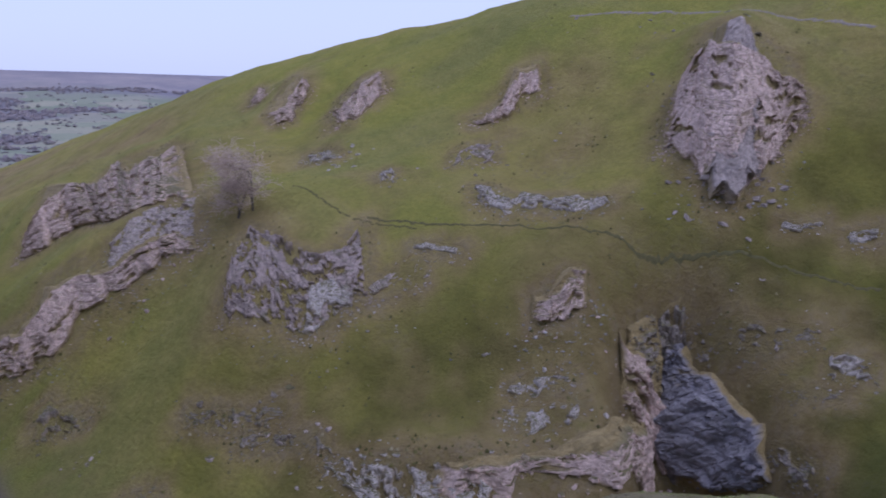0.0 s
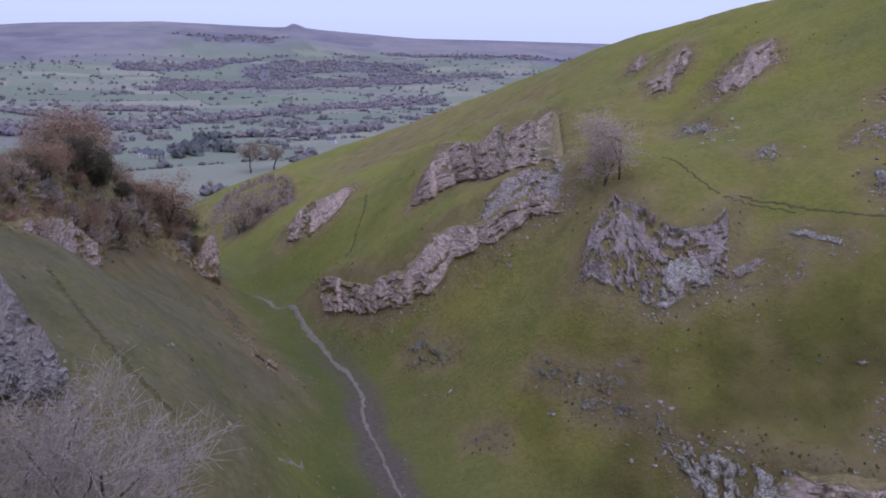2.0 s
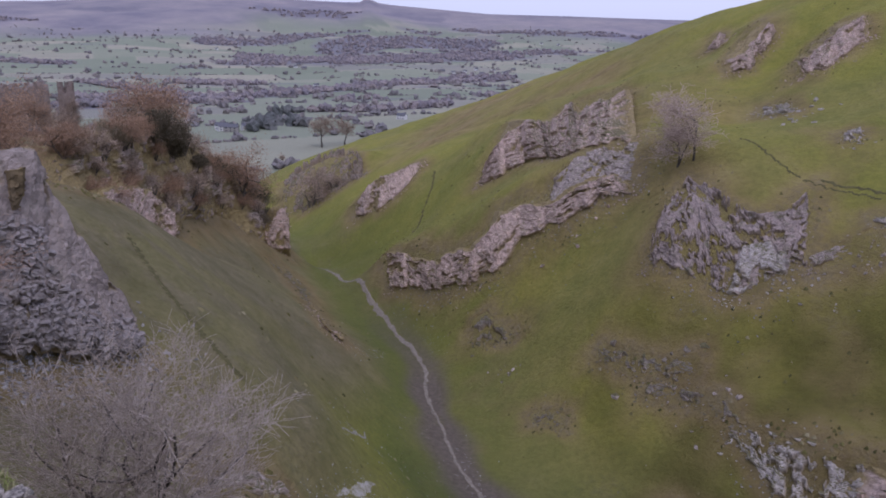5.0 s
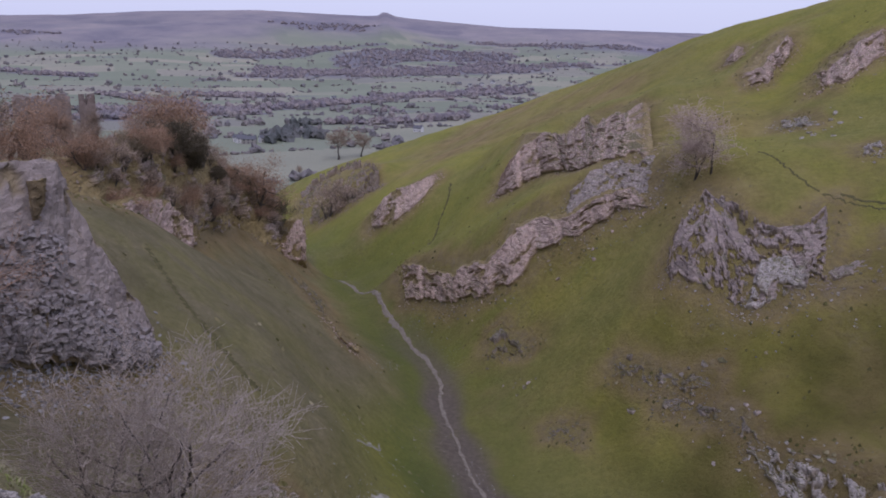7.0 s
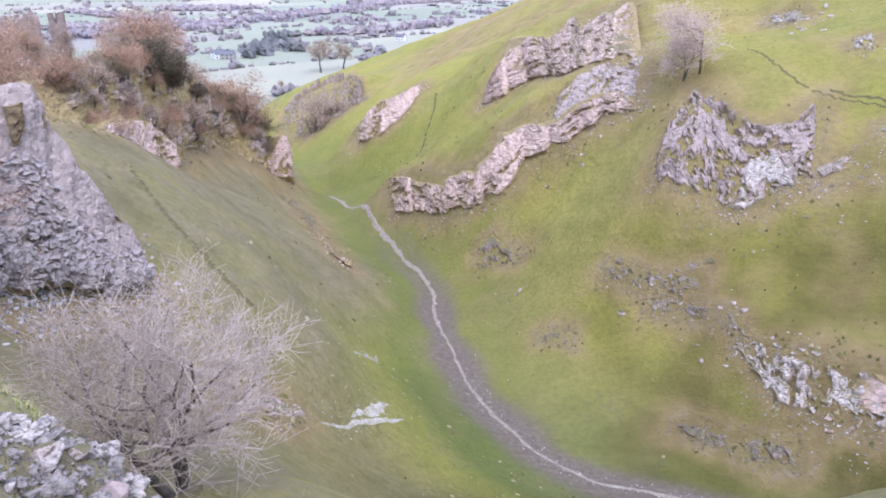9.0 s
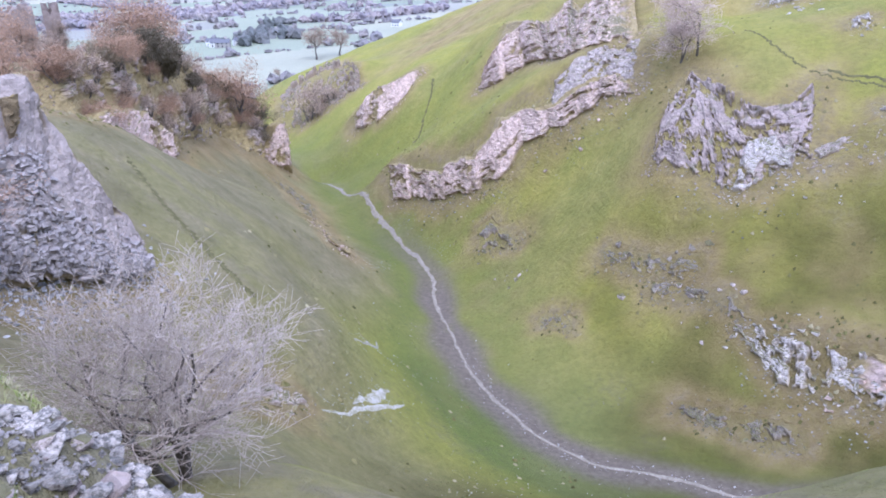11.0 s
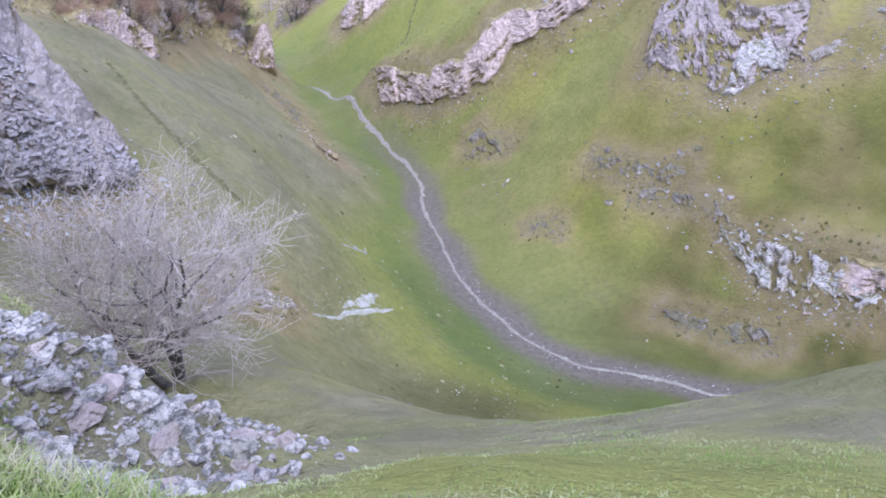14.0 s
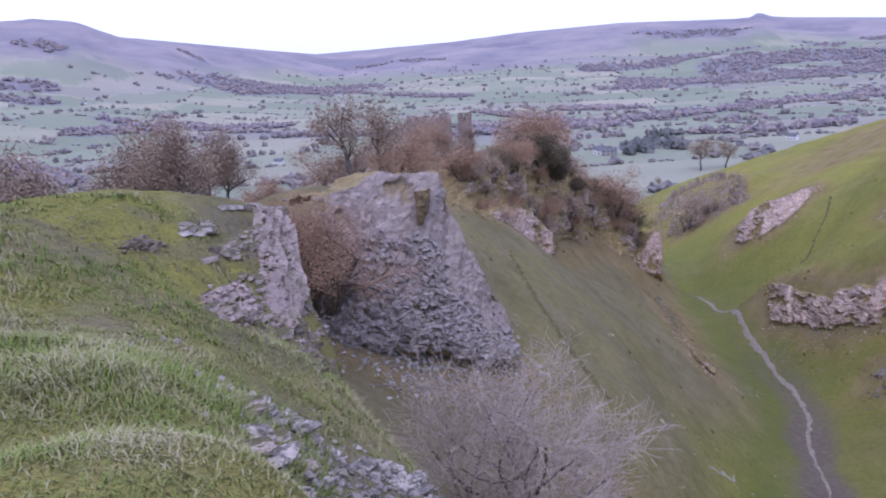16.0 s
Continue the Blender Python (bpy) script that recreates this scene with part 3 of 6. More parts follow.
# shoulders (+) and gullies (-) on the slopes: a line, its height and its breadth
RIBS = (
    (((-6.5, 149.5), (1.4, 139.4), (10, 128.6), (16.1, 124.1), (25, 119.1), (30.7, 114.5)), 4.5, 8),  # lower rib
    (((16, 165.3), (20.2, 190.2), (31.6, 180.6), (40.4, 171.7), (44.4, 157.4)), 4.5, 10),  # upper cliff brow
    (((30.8, 95.7), (35, 103.7), (37.7, 106.8)), 3.5, 9),  # thorn shoulder
    (((16.8, 107.5), (23, 107.2), (29.3, 108), (34.8, 108.6)), -3, 8),  # grass gully
    (((31.8, 71.6), (34.6, 68.2), (38.4, 62.8), (41.6, 58.7)), 2.5, 5),  # near band
    (((60.3, 45.2), (63.3, 50.4), (66.6, 55.8), (71, 60.6)), -17, 5.5),  # gorge
    (((60.2, 39.6), (63.9, 44.7), (66.4, 50.1)), -11, 7),  # gorge east
    (((56.2, 52.1), (60.6, 56.3), (62.9, 59.6)), 3, 6),  # gorge wall
    (((107.8, 84.6), (99.5, 77.4), (89.2, 68.6)), 5, 7),  # pinnacle
    (((82.3, 99.1), (76.6, 88)), -3, 12),  # brown hollow
    (((60.9, 157.8), (69.2, 167.4)), 3, 7),  # upper crag
    (((64.4, 134.3), (74.7, 142.6)), 3, 8),  # upper crag east
    (((51.4, 124.4), (63.1, 141), (70.3, 155.1)), -2.5, 7),  # crag gully
    (((-43.5, 247), (-35.5, 256.7), (-23.8, 243.6)), 3.5, 9),  # far nose east
    (((-17.6, 201.4), (-8.4, 196.1), (-2.6, 194.6)), 2, 6),  # far scar
)
# patches of brown heathy turf: middle, breadth, strength
BROWN = ((24, 127, 7.6, 0.81), (27, 121, 7.6, 0.81), (32, 124, 7.6, 0.68), (35, 105, 6.8, 0.77), (37, 100, 6.0, 0.77), (32, 96, 6.8, 0.59), (40, 89, 6.8, 0.59), (14, 182, 7.6, 0.51), (51, 131, 8.5, 0.51), (47, 84, 6.8, 0.59), (78, 97, 12.8, 0.77), (69, 92, 8.5, 0.68), (57, 64, 7.6, 0.77), (63, 69, 7.6, 0.72), (64, 64, 6.0, 0.72), (74, 51, 5.1, 0.42), (80, 48, 4.2, 0.34), (73, 62, 5.1, 0.68), (91, 86, 7.6, 0.59), (90, 64, 7.6, 0.34), (-26, 236, 11.9, 0.59))
HEATH = ((9, 249, 22, 1.1), (2, 232, 17, 1.1), (21, 262, 22, 1.1), (28, 226, 22, 1.0), (38, 208, 20, 1.0), (30, 190, 12, 0.9), (30, 112, 5, 0.9), (26, 115, 5, 0.9), (41, 138, 13, 0.9), (38, 102, 4, 0.8), (85, 92, 10, 0.8), (91, 102, 9, 0.8), (93, 85, 7, 0.7), (71, 68, 5, 0.8), (61, 59, 5, 0.9))
# a step down to the east of a line
STEPS = ((((-7.9, 10.9), (-10.2, 13.0), (-12.1, 15.3), (-15.1, 17.4)), 3.2, 4.5),)



def surface(x, y):
    """The height of the ground."""
    x, y = np.asarray(x, float), np.asarray(y, float)
    z = land(x, y)
    for line, h, w in RIBS:
        reach = (np.abs(x - np.mean([p[0] for p in line])) < 90) & (np.abs(y - np.mean([p[1] for p in line])) < 90)
        if not reach.any():
            continue
        r = off_line(line, x[reach], y[reach])[0]
        z[reach] += h * np.exp(-(r / w) ** 2) * (1 + 0.25 * bumps(x[reach], y[reach], 6, 51))
    for line, drop, fade in STEPS:
        reach = np.hypot(x - line[1][0], y - line[1][1]) < 30
        if reach.any():
            r, _, side = off_line(line, x[reach], y[reach])
            z[reach] -= np.where(side > 0, drop * ease(0, 0.9, r) * np.exp(-(r / fade) ** 2), 0)
    return z


def bare_ground(x, y):
    """Where soil and stones show, and where the turf is brown: round the crags and in worn patches."""
    brown = 0.5 * ease(-6, 10, x) * ease(0.0, 0.95, 0.7 * bumps(x, y, 17, 23) + 0.5 * bumps(x, y, 6, 24) + 0.35 * bumps(x, y, 2.2, 25))
    b = 0.35 * ease(0.35, 0.75, bumps(x, y, 11, 21) + 0.5 * bumps(x, y, 4, 22))
    for bottom, top, *_ in CRAGS:
        q = np.array([p[:2] for p in bottom + top[::-1]], float)
        c, r = q.mean(0), np.ptp(q, axis=0).max() / 2 + 13
        reach = (np.abs(x - c[0]) < r) & (np.abs(y - c[1]) < r)
        if reach.any():
            xx, yy = x[reach], y[reach]
            inside = np.zeros(xx.shape, bool)
            for (ax, ay), (bx, by) in zip(q, np.roll(q, -1, axis=0)):
                cross = (ay > yy) != (by > yy)
                inside ^= cross & (xx < (bx - ax) * (yy - ay) / (by - ay + 1e-12) + ax)
            edge = off_line(np.vstack([q, q[:1]]), xx, yy)[0]
            wild = 1 + 0.5 * bumps(xx, yy, 5, 26) + 0.4 * bumps(xx, yy, 1.9, 27)
            b[reach] = np.maximum(b[reach], np.where(inside, 0.5, np.exp(-(edge / (1.5 * wild)) ** 2) * 0.6))
            brown[reach] = np.maximum(brown[reach], np.where(inside, 0.6, np.exp(-(edge / (min(2.8, 0.12 * r) * wild)) ** 2) * 0.85))
    for px, py, r, k in BROWN + HEATH:
        brown = np.maximum(brown, k * np.exp(-(((x - px) ** 2 + (y - py) ** 2) / r ** 2) ** 1.5) * (0.75 + 0.4 * bumps(x, y, 6, 29)))
    d = np.hypot(x, y)
    spur = ease(0.15, 0.8, np.exp(-(((x + 3.2) / 2.4) ** 2 + ((y - 6.4) / 1.7) ** 2)) + 0.9 * np.exp(-(((x + 1.6) / 0.55) ** 2 + ((y - 2.6) / 1.2) ** 2)) + 0.25 * bumps(x, y, 0.7, 28))
    return np.maximum(np.clip(b, 0, 1) * ease(5, 15, d), 0.7 * spur), np.clip(brown, 0, 1) * ease(20, 45, d) * ease(-66, -52, x)

# ---- ground: one sheet from the camera's spur to the moors ----


def fields(x, y):
    """A patchwork of fields: its random shade, and the distance from the nearest hedge line."""
    a = radians(24)
    u, v = x * math.cos(a) + y * math.sin(a), -x * math.sin(a) + y * math.cos(a)
    v = v + 22 * bumps(u, v, 400, 31)
    j = np.floor(v / 135)
    shift = 170 * lattice(j, j * 0, 41)
    uu = u + shift + 18 * bumps(u, v, 300, 32)
    i = np.floor(uu / 190)
    edge = np.minimum(np.minimum(v / 135 - j, j + 1 - v / 135) * 135, np.minimum(uu / 190 - i, i + 1 - uu / 190) * 190)
    return lattice(i, j, 43), edge


# belts and blocks of wood in the wide valley: a line and half its breadth
WOODS = (
    (((-503, 1116), (-386, 1089), (-277, 1135)), 26), (((-350, 1185), (-238, 1269), (-113, 1481)), 30), (((-147, 1505), (-13, 1673), (146, 1877)), 55),
    (((-724, 2900), (-489, 3080)), 110), (((-432, 2259), (-286, 2327), (-79, 2560), (198, 2700)), 150), (((-1126, 1991), (-912, 1957)), 45),
    (((-302, 2788), (-78, 3150), (148, 3100)), 120), (((-1159, 943), (-1079, 1060), (-908, 1137)), 32), (((-1839, 1273), (-1791, 1328)), 70),
    (((-633, 1457), (-385, 1233)), 24), (((-858, 589), (-635, 489)), 18), (((-142, 949), (-61, 942), (25, 1106)), 9),
)


def woodland(x, y):
    """Above nought where woods grow on the sides of the wide valley."""
    d = np.hypot(x, y)
    reach = np.interp(np.degrees(np.arctan2(x, y)), [-62, -56, -45, -34, -20, 22], [3000, 3000, 3300, 4600, 4300, 4300])
    belt = bumps(x, y * 2.6, 520, 83) + 0.45 * bumps(x, y * 2.4, 150, 84)
    wild = 1 + 0.35 * bumps(x, y, 160, 86) + 0.25 * bumps(x, y, 60, 87)
    patch = np.full(np.shape(x), -1.0)
    for line, wide in WOODS:
        patch = np.maximum(patch, 0.6 * (1 - off_line(line, x, y)[0] / (wide * wild)))
    return np.maximum(np.where(d > 880, belt - 0.66 + 0.2 * ease(0.42, 0.62, d / reach), -1), patch)


def masks(x, y):
    d = np.hypot(x, y)
    off, run, side = off_line(FLOOR, x, y)
    mud = np.exp(-(off / (3.0 + 1.0 * bumps(x, y, 7, 11))) ** 4) * ease(0.0, 0.7, 0.95 + 0.5 * bumps(x, y, 2.2, 12))
    damp = 0.5 * np.exp(-(off / 15) ** 2) + np.where(side < 0, 1.2, 0.25) * np.exp(-((off - 5) / 5.0) ** 2) * np.interp(y, [62, 84], [1, 0.25])
    damp = np.clip(damp + 0.25 * bumps(x, y, 30, 13), 0, 1)
    rim = off_line(RIM, x, y)[0]
    dry = np.exp(-(rim / 14) ** 2) * (0.1 + 0.65 * ease(0.0, 0.6, bumps(x, y, 2.4, 14) + 0.4 * bumps(x, y, 0.8, 15)))
    west = np.where((side < 0) & (d > 20), ease(0, 1, (off - np.interp(y, [70, 95], [11, 2.5])) / 10) * (0.85 + 0.25 * bumps(x, y, 9, 33)), 0)
    spur = ease(26, 12, d) * ease(2.5, 8, d) * np.maximum(0.72 * ease(-9, -4, x), 0.75 * ease(0.0, 0.55, bumps(x, y, 1.7, 19) + 0.6 * bumps(x, y, 0.6, 20)))
    dry = np.clip(spur + dry * ease(2, 5, d + 3) + west + 0.25 * ease(0.2, 0.7, bumps(x, y, 14, 16)), 0, 1)
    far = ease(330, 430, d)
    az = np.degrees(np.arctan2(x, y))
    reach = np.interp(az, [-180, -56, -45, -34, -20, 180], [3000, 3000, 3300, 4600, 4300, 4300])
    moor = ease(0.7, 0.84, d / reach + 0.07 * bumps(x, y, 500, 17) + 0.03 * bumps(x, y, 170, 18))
    shade, _ = fields(x, y)
    wood = ease(-0.1, 0.03, woodland(x, y)) * (d > 480) * ease(0.95, 0.88, d / reach + 0.04 * bumps(x, y, 120, 85))
    bare, brown = bare_ground(x, y)
    return {"mud": mud * np.interp(y, [100, 135], [1, 0.2]) * (d < 260) * (x < 42), "damp": damp, "dry": dry, "bare": bare, "brown": brown, "olive": (0.75 + 0.25 * bumps(x, y, 5, 34) + 0.12 * bumps(x, y, 1.8, 35)) * ease(11, 30, x + 9 * bumps(x, y, 18, 28) + 4 * bumps(x, y, 5, 36)) * ease(112, 84, y + 0.35 * x) * ease(30, 50, d) + 0.7 * np.exp(-((x - 4) / 9) ** 2 - ((y - 43) / 8) ** 2), "far": far, "moor": moor, "field": shade, "wood": 0.85 * wood}


def polar_sheet():
    radii = np.concatenate([np.geomspace(0.5, 12, 90)[:-1], np.geomspace(12, 80, 148)[:-1], np.geomspace(80, 380, 185)[:-1], np.geomspace(380, 4950, 190)])
    dense = np.arange(-72, 70, 0.22)
    turn = np.concatenate([dense, np.linspace(70, 288, 60)[:-1]])
    a = np.radians(turn)
    x, y = radii[:, None] * np.sin(a), radii[:, None] * np.cos(a)
    x, y = x.ravel(), y.ravel()
    z = surface(x, y)
    n, m = len(radii), len(turn)
    i, j = np.meshgrid(np.arange(n - 1), np.arange(m), indexing="ij")
    k = (j + 1) % m
    quads = np.stack([i * m + j, i * m + k, (i + 1) * m + k, (i + 1) * m + j], -1).reshape(-1, 4)
    quads = quads[:, ::-1]
    co = np.stack([x, y, z], 1)
    me = bpy.data.meshes.new("ground")
    me.vertices.add(len(co) + 1)
    me.vertices.foreach_set("co", np.vstack([co, [[0, 0, float(surface(np.array([0.0]), np.array([0.0]))[0])]]]).ravel())
    tris = np.stack([np.arange(m), np.full(m, len(co)), (np.arange(m) + 1) % m], 1)[:, ::-1]
    loops = np.concatenate([quads.ravel(), tris.ravel()])
    me.loops.add(len(loops))
    me.loops.foreach_set("vertex_index", loops.astype(np.int32))
    me.polygons.add(len(quads) + len(tris))
    starts = np.concatenate([np.arange(len(quads)) * 4, len(quads) * 4 + np.arange(len(tris)) * 3])
    me.polygons.foreach_set("loop_start", starts.astype(np.int32))
    me.update(calc_edges=True)
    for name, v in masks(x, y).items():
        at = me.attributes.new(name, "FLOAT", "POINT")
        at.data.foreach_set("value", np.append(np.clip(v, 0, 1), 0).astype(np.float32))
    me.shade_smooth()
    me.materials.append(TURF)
    return tagged(new("ground", me), "grassy limestone dale with trodden turf and far fields", "ground", kind="structure")


ground = polar_sheet()

# ---- helpers for things and parts ----
MATS = {"ROCK": ROCK, "ROCK_GREY": ROCK_GREY, "ROCK_WHITE": ROCK_WHITE, "ROCK_DARK": ROCK_DARK, "ROCK_LICHEN": ROCK_LICHEN, "ROCK_BARE": ROCK_BARE, "ROCK_BLUE": ROCK_BLUE, "ROCK_OCHRE": ROCK_OCHRE, "ROCK_MOSSY": ROCK_MOSSY, "ROCK_SCRUB": ROCK_SCRUB}


def sheet(name, co, faces, material, parent=None, smooth=False):
    """One mesh object from arrays of corners and faces."""
    me = bpy.data.meshes.new(name)
    me.from_pydata([tuple(c) for c in np.asarray(co, float).tolist()], [], [tuple(f) for f in np.asarray(faces).tolist()])
    if smooth:
        me.shade_smooth()
    me.materials.append(material)
    me.update()
    ob = new(name, me)
    ob.parent = parent
    return ob


def height(x, y):
    return float(surface(np.array([float(x)]), np.array([float(y)]))[0])


def spaced(line, n):
    """n points evenly along a line of any dimension."""
    p = np.array(line, float)
    s = np.concatenate([[0], np.cumsum(np.linalg.norm(np.diff(p, axis=0), axis=1))])
    q = np.linspace(0, s[-1], n)
    return np.stack([np.interp(q, s, p[:, k]) for k in range(p.shape[1])], 1)


# ---- crags ----


def block_mesh(seed, mat):
    """A squared weathered block with worn corners, a metre across."""
    r = np.random.default_rng(seed)
    bm = bmesh.new()
    bmesh.ops.create_cube(bm, size=1)
    for v in bm.verts:
        v.co += Vector(r.uniform(-0.16, 0.16, 3))
    bmesh.ops.bevel(bm, geom=bm.edges, offset=0.09, segments=1, affect="EDGES", profile=0.5)
    me = bpy.data.meshes.new("block")
    bm.to_mesh(me)
    bm.free()
    me.materials.append(mat)
    return me


BLOCKS = {k: [block_mesh(700 + i, m) for i in range(5)] for k, m in MATS.items()}


def rubble(root, at, s, mat, r):
    """Broken stones as one mesh under their crag."""
    shapes = [(np.array([v.co for v in me.vertices]), np.array([f.vertices[:] for f in me.polygons if len(f.vertices) == 4]), [f.vertices[:] for f in me.polygons if len(f.vertices) == 3]) for me in CHIPS]
    co, faces, n = [], [], 0
    for p, k in zip(at, s):
        v, quad, tri = shapes[r.integers(len(shapes))]
        turn = np.array(Euler((r.normal(0, 0.35), r.normal(0, 0.35), r.uniform(0, 6.28))).to_matrix())
        co.append((v * (1.3, 1, 0.7)) @ turn.T * k + p)
        faces += [tuple(i + n for i in f) for f in quad.tolist() + [list(f) for f in tri]]
        n += len(v)
    me = bpy.data.meshes.new("rubble")
    me.from_pydata(np.vstack(co).tolist(), [], faces)
    me.materials.append(mat)
    ob = new("rubble", me)
    ob.parent = root
    return tagged(ob, "broken limestone fragments", kind="stuff")


def chip_mesh(seed):
    r = np.random.default_rng(seed)
    bm = bmesh.new()
    bmesh.ops.create_cube(bm, size=1)
    for v in bm.verts:
        v.co += Vector(r.uniform(-0.24, 0.24, 3))
    me = bpy.data.meshes.new("chip")
    bm.to_mesh(me)
    bm.free()
    return me


SCREE_STONE = limestone("grey_scree_stone", (0.33, 0.292, 0.284), 0.2, 0.0)
CHIPS = [chip_mesh(760 + i) for i in range(8)]


def ridge(x, y, size, seed):
    """Sharp-crested noise from -1 to 1."""
    return 1 - 2.6 * np.abs(bumps(x, y, size, seed))


# how much turf and scrub lies on a face, how steep it stands, how deep its relief
CHARACTER = {"ROCK": (0.37, 0.62, 0.7), "ROCK_GREY": (0.36, 0.14, 0.8), "ROCK_WHITE": (0.4, 0.1, 0.9), "ROCK_DARK": (0.5, 0.1, 0.9), "ROCK_LICHEN": (0.44, 0.12, 1.0), "ROCK_BARE": (0.3, 0.4, 0.34), "ROCK_BLUE": (0.1, 0.25, 0.9), "ROCK_OCHRE": (0.0, 0.2, 0.3), "ROCK_MOSSY": (0.42, 0.12, 0.8), "ROCK_SCRUB": (0.66, 0.2, 0.9)}


def crag(bottom, top, out, block, rock, label, strewn=0, seed=0):
    """A limestone face from its foot up to its brow, with beds, joints and buttresses; a turf ledge runs back from the brow into the hill."""
    scrub, steep, relief = CHARACTER[rock]
    broken = rock in ("ROCK_WHITE", "ROCK_DARK", "ROCK_MOSSY", "ROCK_GREY", "ROCK_SCRUB")
    span = max(np.linalg.norm(np.diff(np.array(bottom, float), axis=0), axis=1).sum(), np.linalg.norm(np.diff(np.array(top, float), axis=0), axis=1).sum())
    solid3 = len(bottom[0]) == 3
    m = 40

    def lifted(line, n):
        p = spaced(line, n)
        return p if solid3 else np.column_stack([p, surface(p[:, 0], p[:, 1])])

    rise = np.linalg.norm(lifted(top, m) - lifted(bottom, m), axis=1).mean() + 0.5
    cell = 0.1 * block if block < 0.3 else max(0.07, 0.2 * block)
    nu, nv = int(np.clip(span / cell, 14, 340)), int(np.clip(rise / cell, 9, 130))
    b, t = lifted(bottom, nu), lifted(top, nu)
    u0 = np.linspace(0, 1, nu)
    if rock == "ROCK" and not solid3:
        t = b + (t - b) * (1 - 0.2 * ease(-0.1, 0.6, bumps(u0 * span, u0 * 0, 9 * block, seed + 22)) * ease(0, 0.15, u0) * ease(0, 0.15, 1 - u0))[:, None]
    # the foot and the brow wander
    lean = (t - b) / (np.linalg.norm(t - b, axis=1)[:, None] + 1e-6)
    for line, k, much in ((b, 0, 1.3), (t, 1, 0.45)):
        sway = bumps(u0 * span, u0 * 0 + 9 * k, 4.5 * block, seed + 20) + 0.6 * bumps(u0 * span, u0 * 0 + 9 * k, 1.7 * block, seed + 21)
        line += lean * (np.clip(much * block * sway, -0.3 * rise, 0.3 * rise))[:, None]
    if not solid3:
        b[:, 2], t[:, 2] = surface(b[:, 0], b[:, 1]), surface(t[:, 0], t[:, 1])
    rest = t.copy()
    taper = ease(0, 0.1, u0) * ease(0, 0.1, 1 - u0)
    if not solid3:
        pull = np.minimum(np.linalg.norm((t - b)[:, :2], axis=1) * steep, 26) * taper
        way = (b - t)[:, :2] / (np.linalg.norm((b - t)[:, :2], axis=1)[:, None] + 1e-6)
        t = t + np.column_stack([way * pull[:, None], pull * (50 - t[:, 2]) / 150])
    u1, v1 = np.meshgrid(u0, np.linspace(0, 1, nv), indexing="ij")
    q = b[:, None, :] * (1 - v1[..., None]) + t[:, None, :] * v1[..., None]
    if not solid3:
        q[..., 2] = np.maximum(q[..., 2], surface(q[..., 0].ravel(), q[..., 1].ravel()).reshape(u1.shape) + 0.15 * block)
    n = np.cross(np.gradient(q, axis=0), np.gradient(q, axis=1)).mean((0, 1))
    n /= np.linalg.norm(n)
    if n[:2] @ (t - b)[:, :2].mean(0) > 0:
        n = -n
    n = n * np.array([1, 1, 0.35])
    n /= np.linalg.norm(n)
    U, V, x, y, z = u1 * span, v1 * rise, q[..., 0], q[..., 1], q[..., 2]
    warp = block * (0.9 * bumps(U, V, 3.2 * block, seed) + 0.4 * bumps(U, V, 1.1 * block, seed + 1))
    butt = ridge(U + warp, V * 0.35, 4.2 * block, seed + 2)
    flute = ridge(U + 1.5 * warp, V * 0.3, 1.7 * block, seed + 3)
    cleft = ease(0.13, 0.0, np.abs(bumps(U + warp, V * 0.22 + 0.5 * warp, 2.3 * block, seed + 4)))
    bed_at = (z + 0.16 * U + 0.6 * warp) / (0.7 * block)
    bed = np.floor(bed_at)
    run = (U + 0.7 * warp) / (1.3 * block) + lattice(bed, bed * 0, seed + 5) * 7
    joint = np.floor(run)
    stone = lattice(bed, joint, seed + 6) - 0.5
    gap = np.minimum(np.minimum(bed_at - bed, 1 - bed_at + bed), np.minimum(run - joint, 1 - run + joint))
    climb = (z + 0.1 * U) / (2.1 * block) + 0.7 * bumps(U, V, 3.5 * block, seed + 7)
    saw = climb - np.floor(climb) - 0.5
    rough = 0.5 * bumps(U, V, 0.9 * block, seed + 8) + 0.35 * bumps(U, V, 0.42 * block, seed + 9)
    depth = block * relief * (0.45 * butt + 0.12 * flute - 0.3 * cleft + 0.3 * stone + 0.26 * rough + 0.3 * saw - 0.1 * (gap < 0.1))
    # turf and scrub creep in from the edges and lie in patches and along the ledges
    edge = np.minimum(np.minimum(u1, 1 - u1) * span, np.minimum(1.6 * v1, 1.15 - v1) * rise)
    patch = 0.6 * bumps(U, V * 1.4, 3.6 * block, seed + 10) + 0.4 * bumps(U, V * 1.3, 1.5 * block, seed + 11) + 0.25 * bumps(U, V, 0.6 * block, seed + 12)
    if broken:
        # broken ground: single stones and ledges stand out of the turf
        patch = 0.95 * patch + 0.7 * (lattice(bed, joint, seed + 18) - 0.5) + 0.45 * bumps(U, V, 8 * block, seed + 23) + 0.1
    cover = ease(-0.18, 0.18, patch + 1.5 * (scrub - 0.5) + 1.0 * ease(min(3.2 * block, 0.2 * min(span, 2 * rise)), 0.0, edge + 0.9 * block * patch) - 0.16)
    if rock == "ROCK_BARE":
        cover = cover * 0.7
    body = ease(0, 1.1 * block, edge) * (1 - 0.6 * cover)
    depth = depth * (0.25 + 0.75 * body) + 0.3 * out * body - 0.35 * block * cover - 0.6 * min(block, 1) * ease(0.5 * block, 0, edge)
    q = q + n * depth[..., None]
    if broken and not solid3:
        # between the stones the turf itself shows
        q[..., 2] = q[..., 2] * (1 - cover) + cover * (surface(q[..., 0].ravel(), q[..., 1].ravel()).reshape(cover.shape) - 0.3 * block)
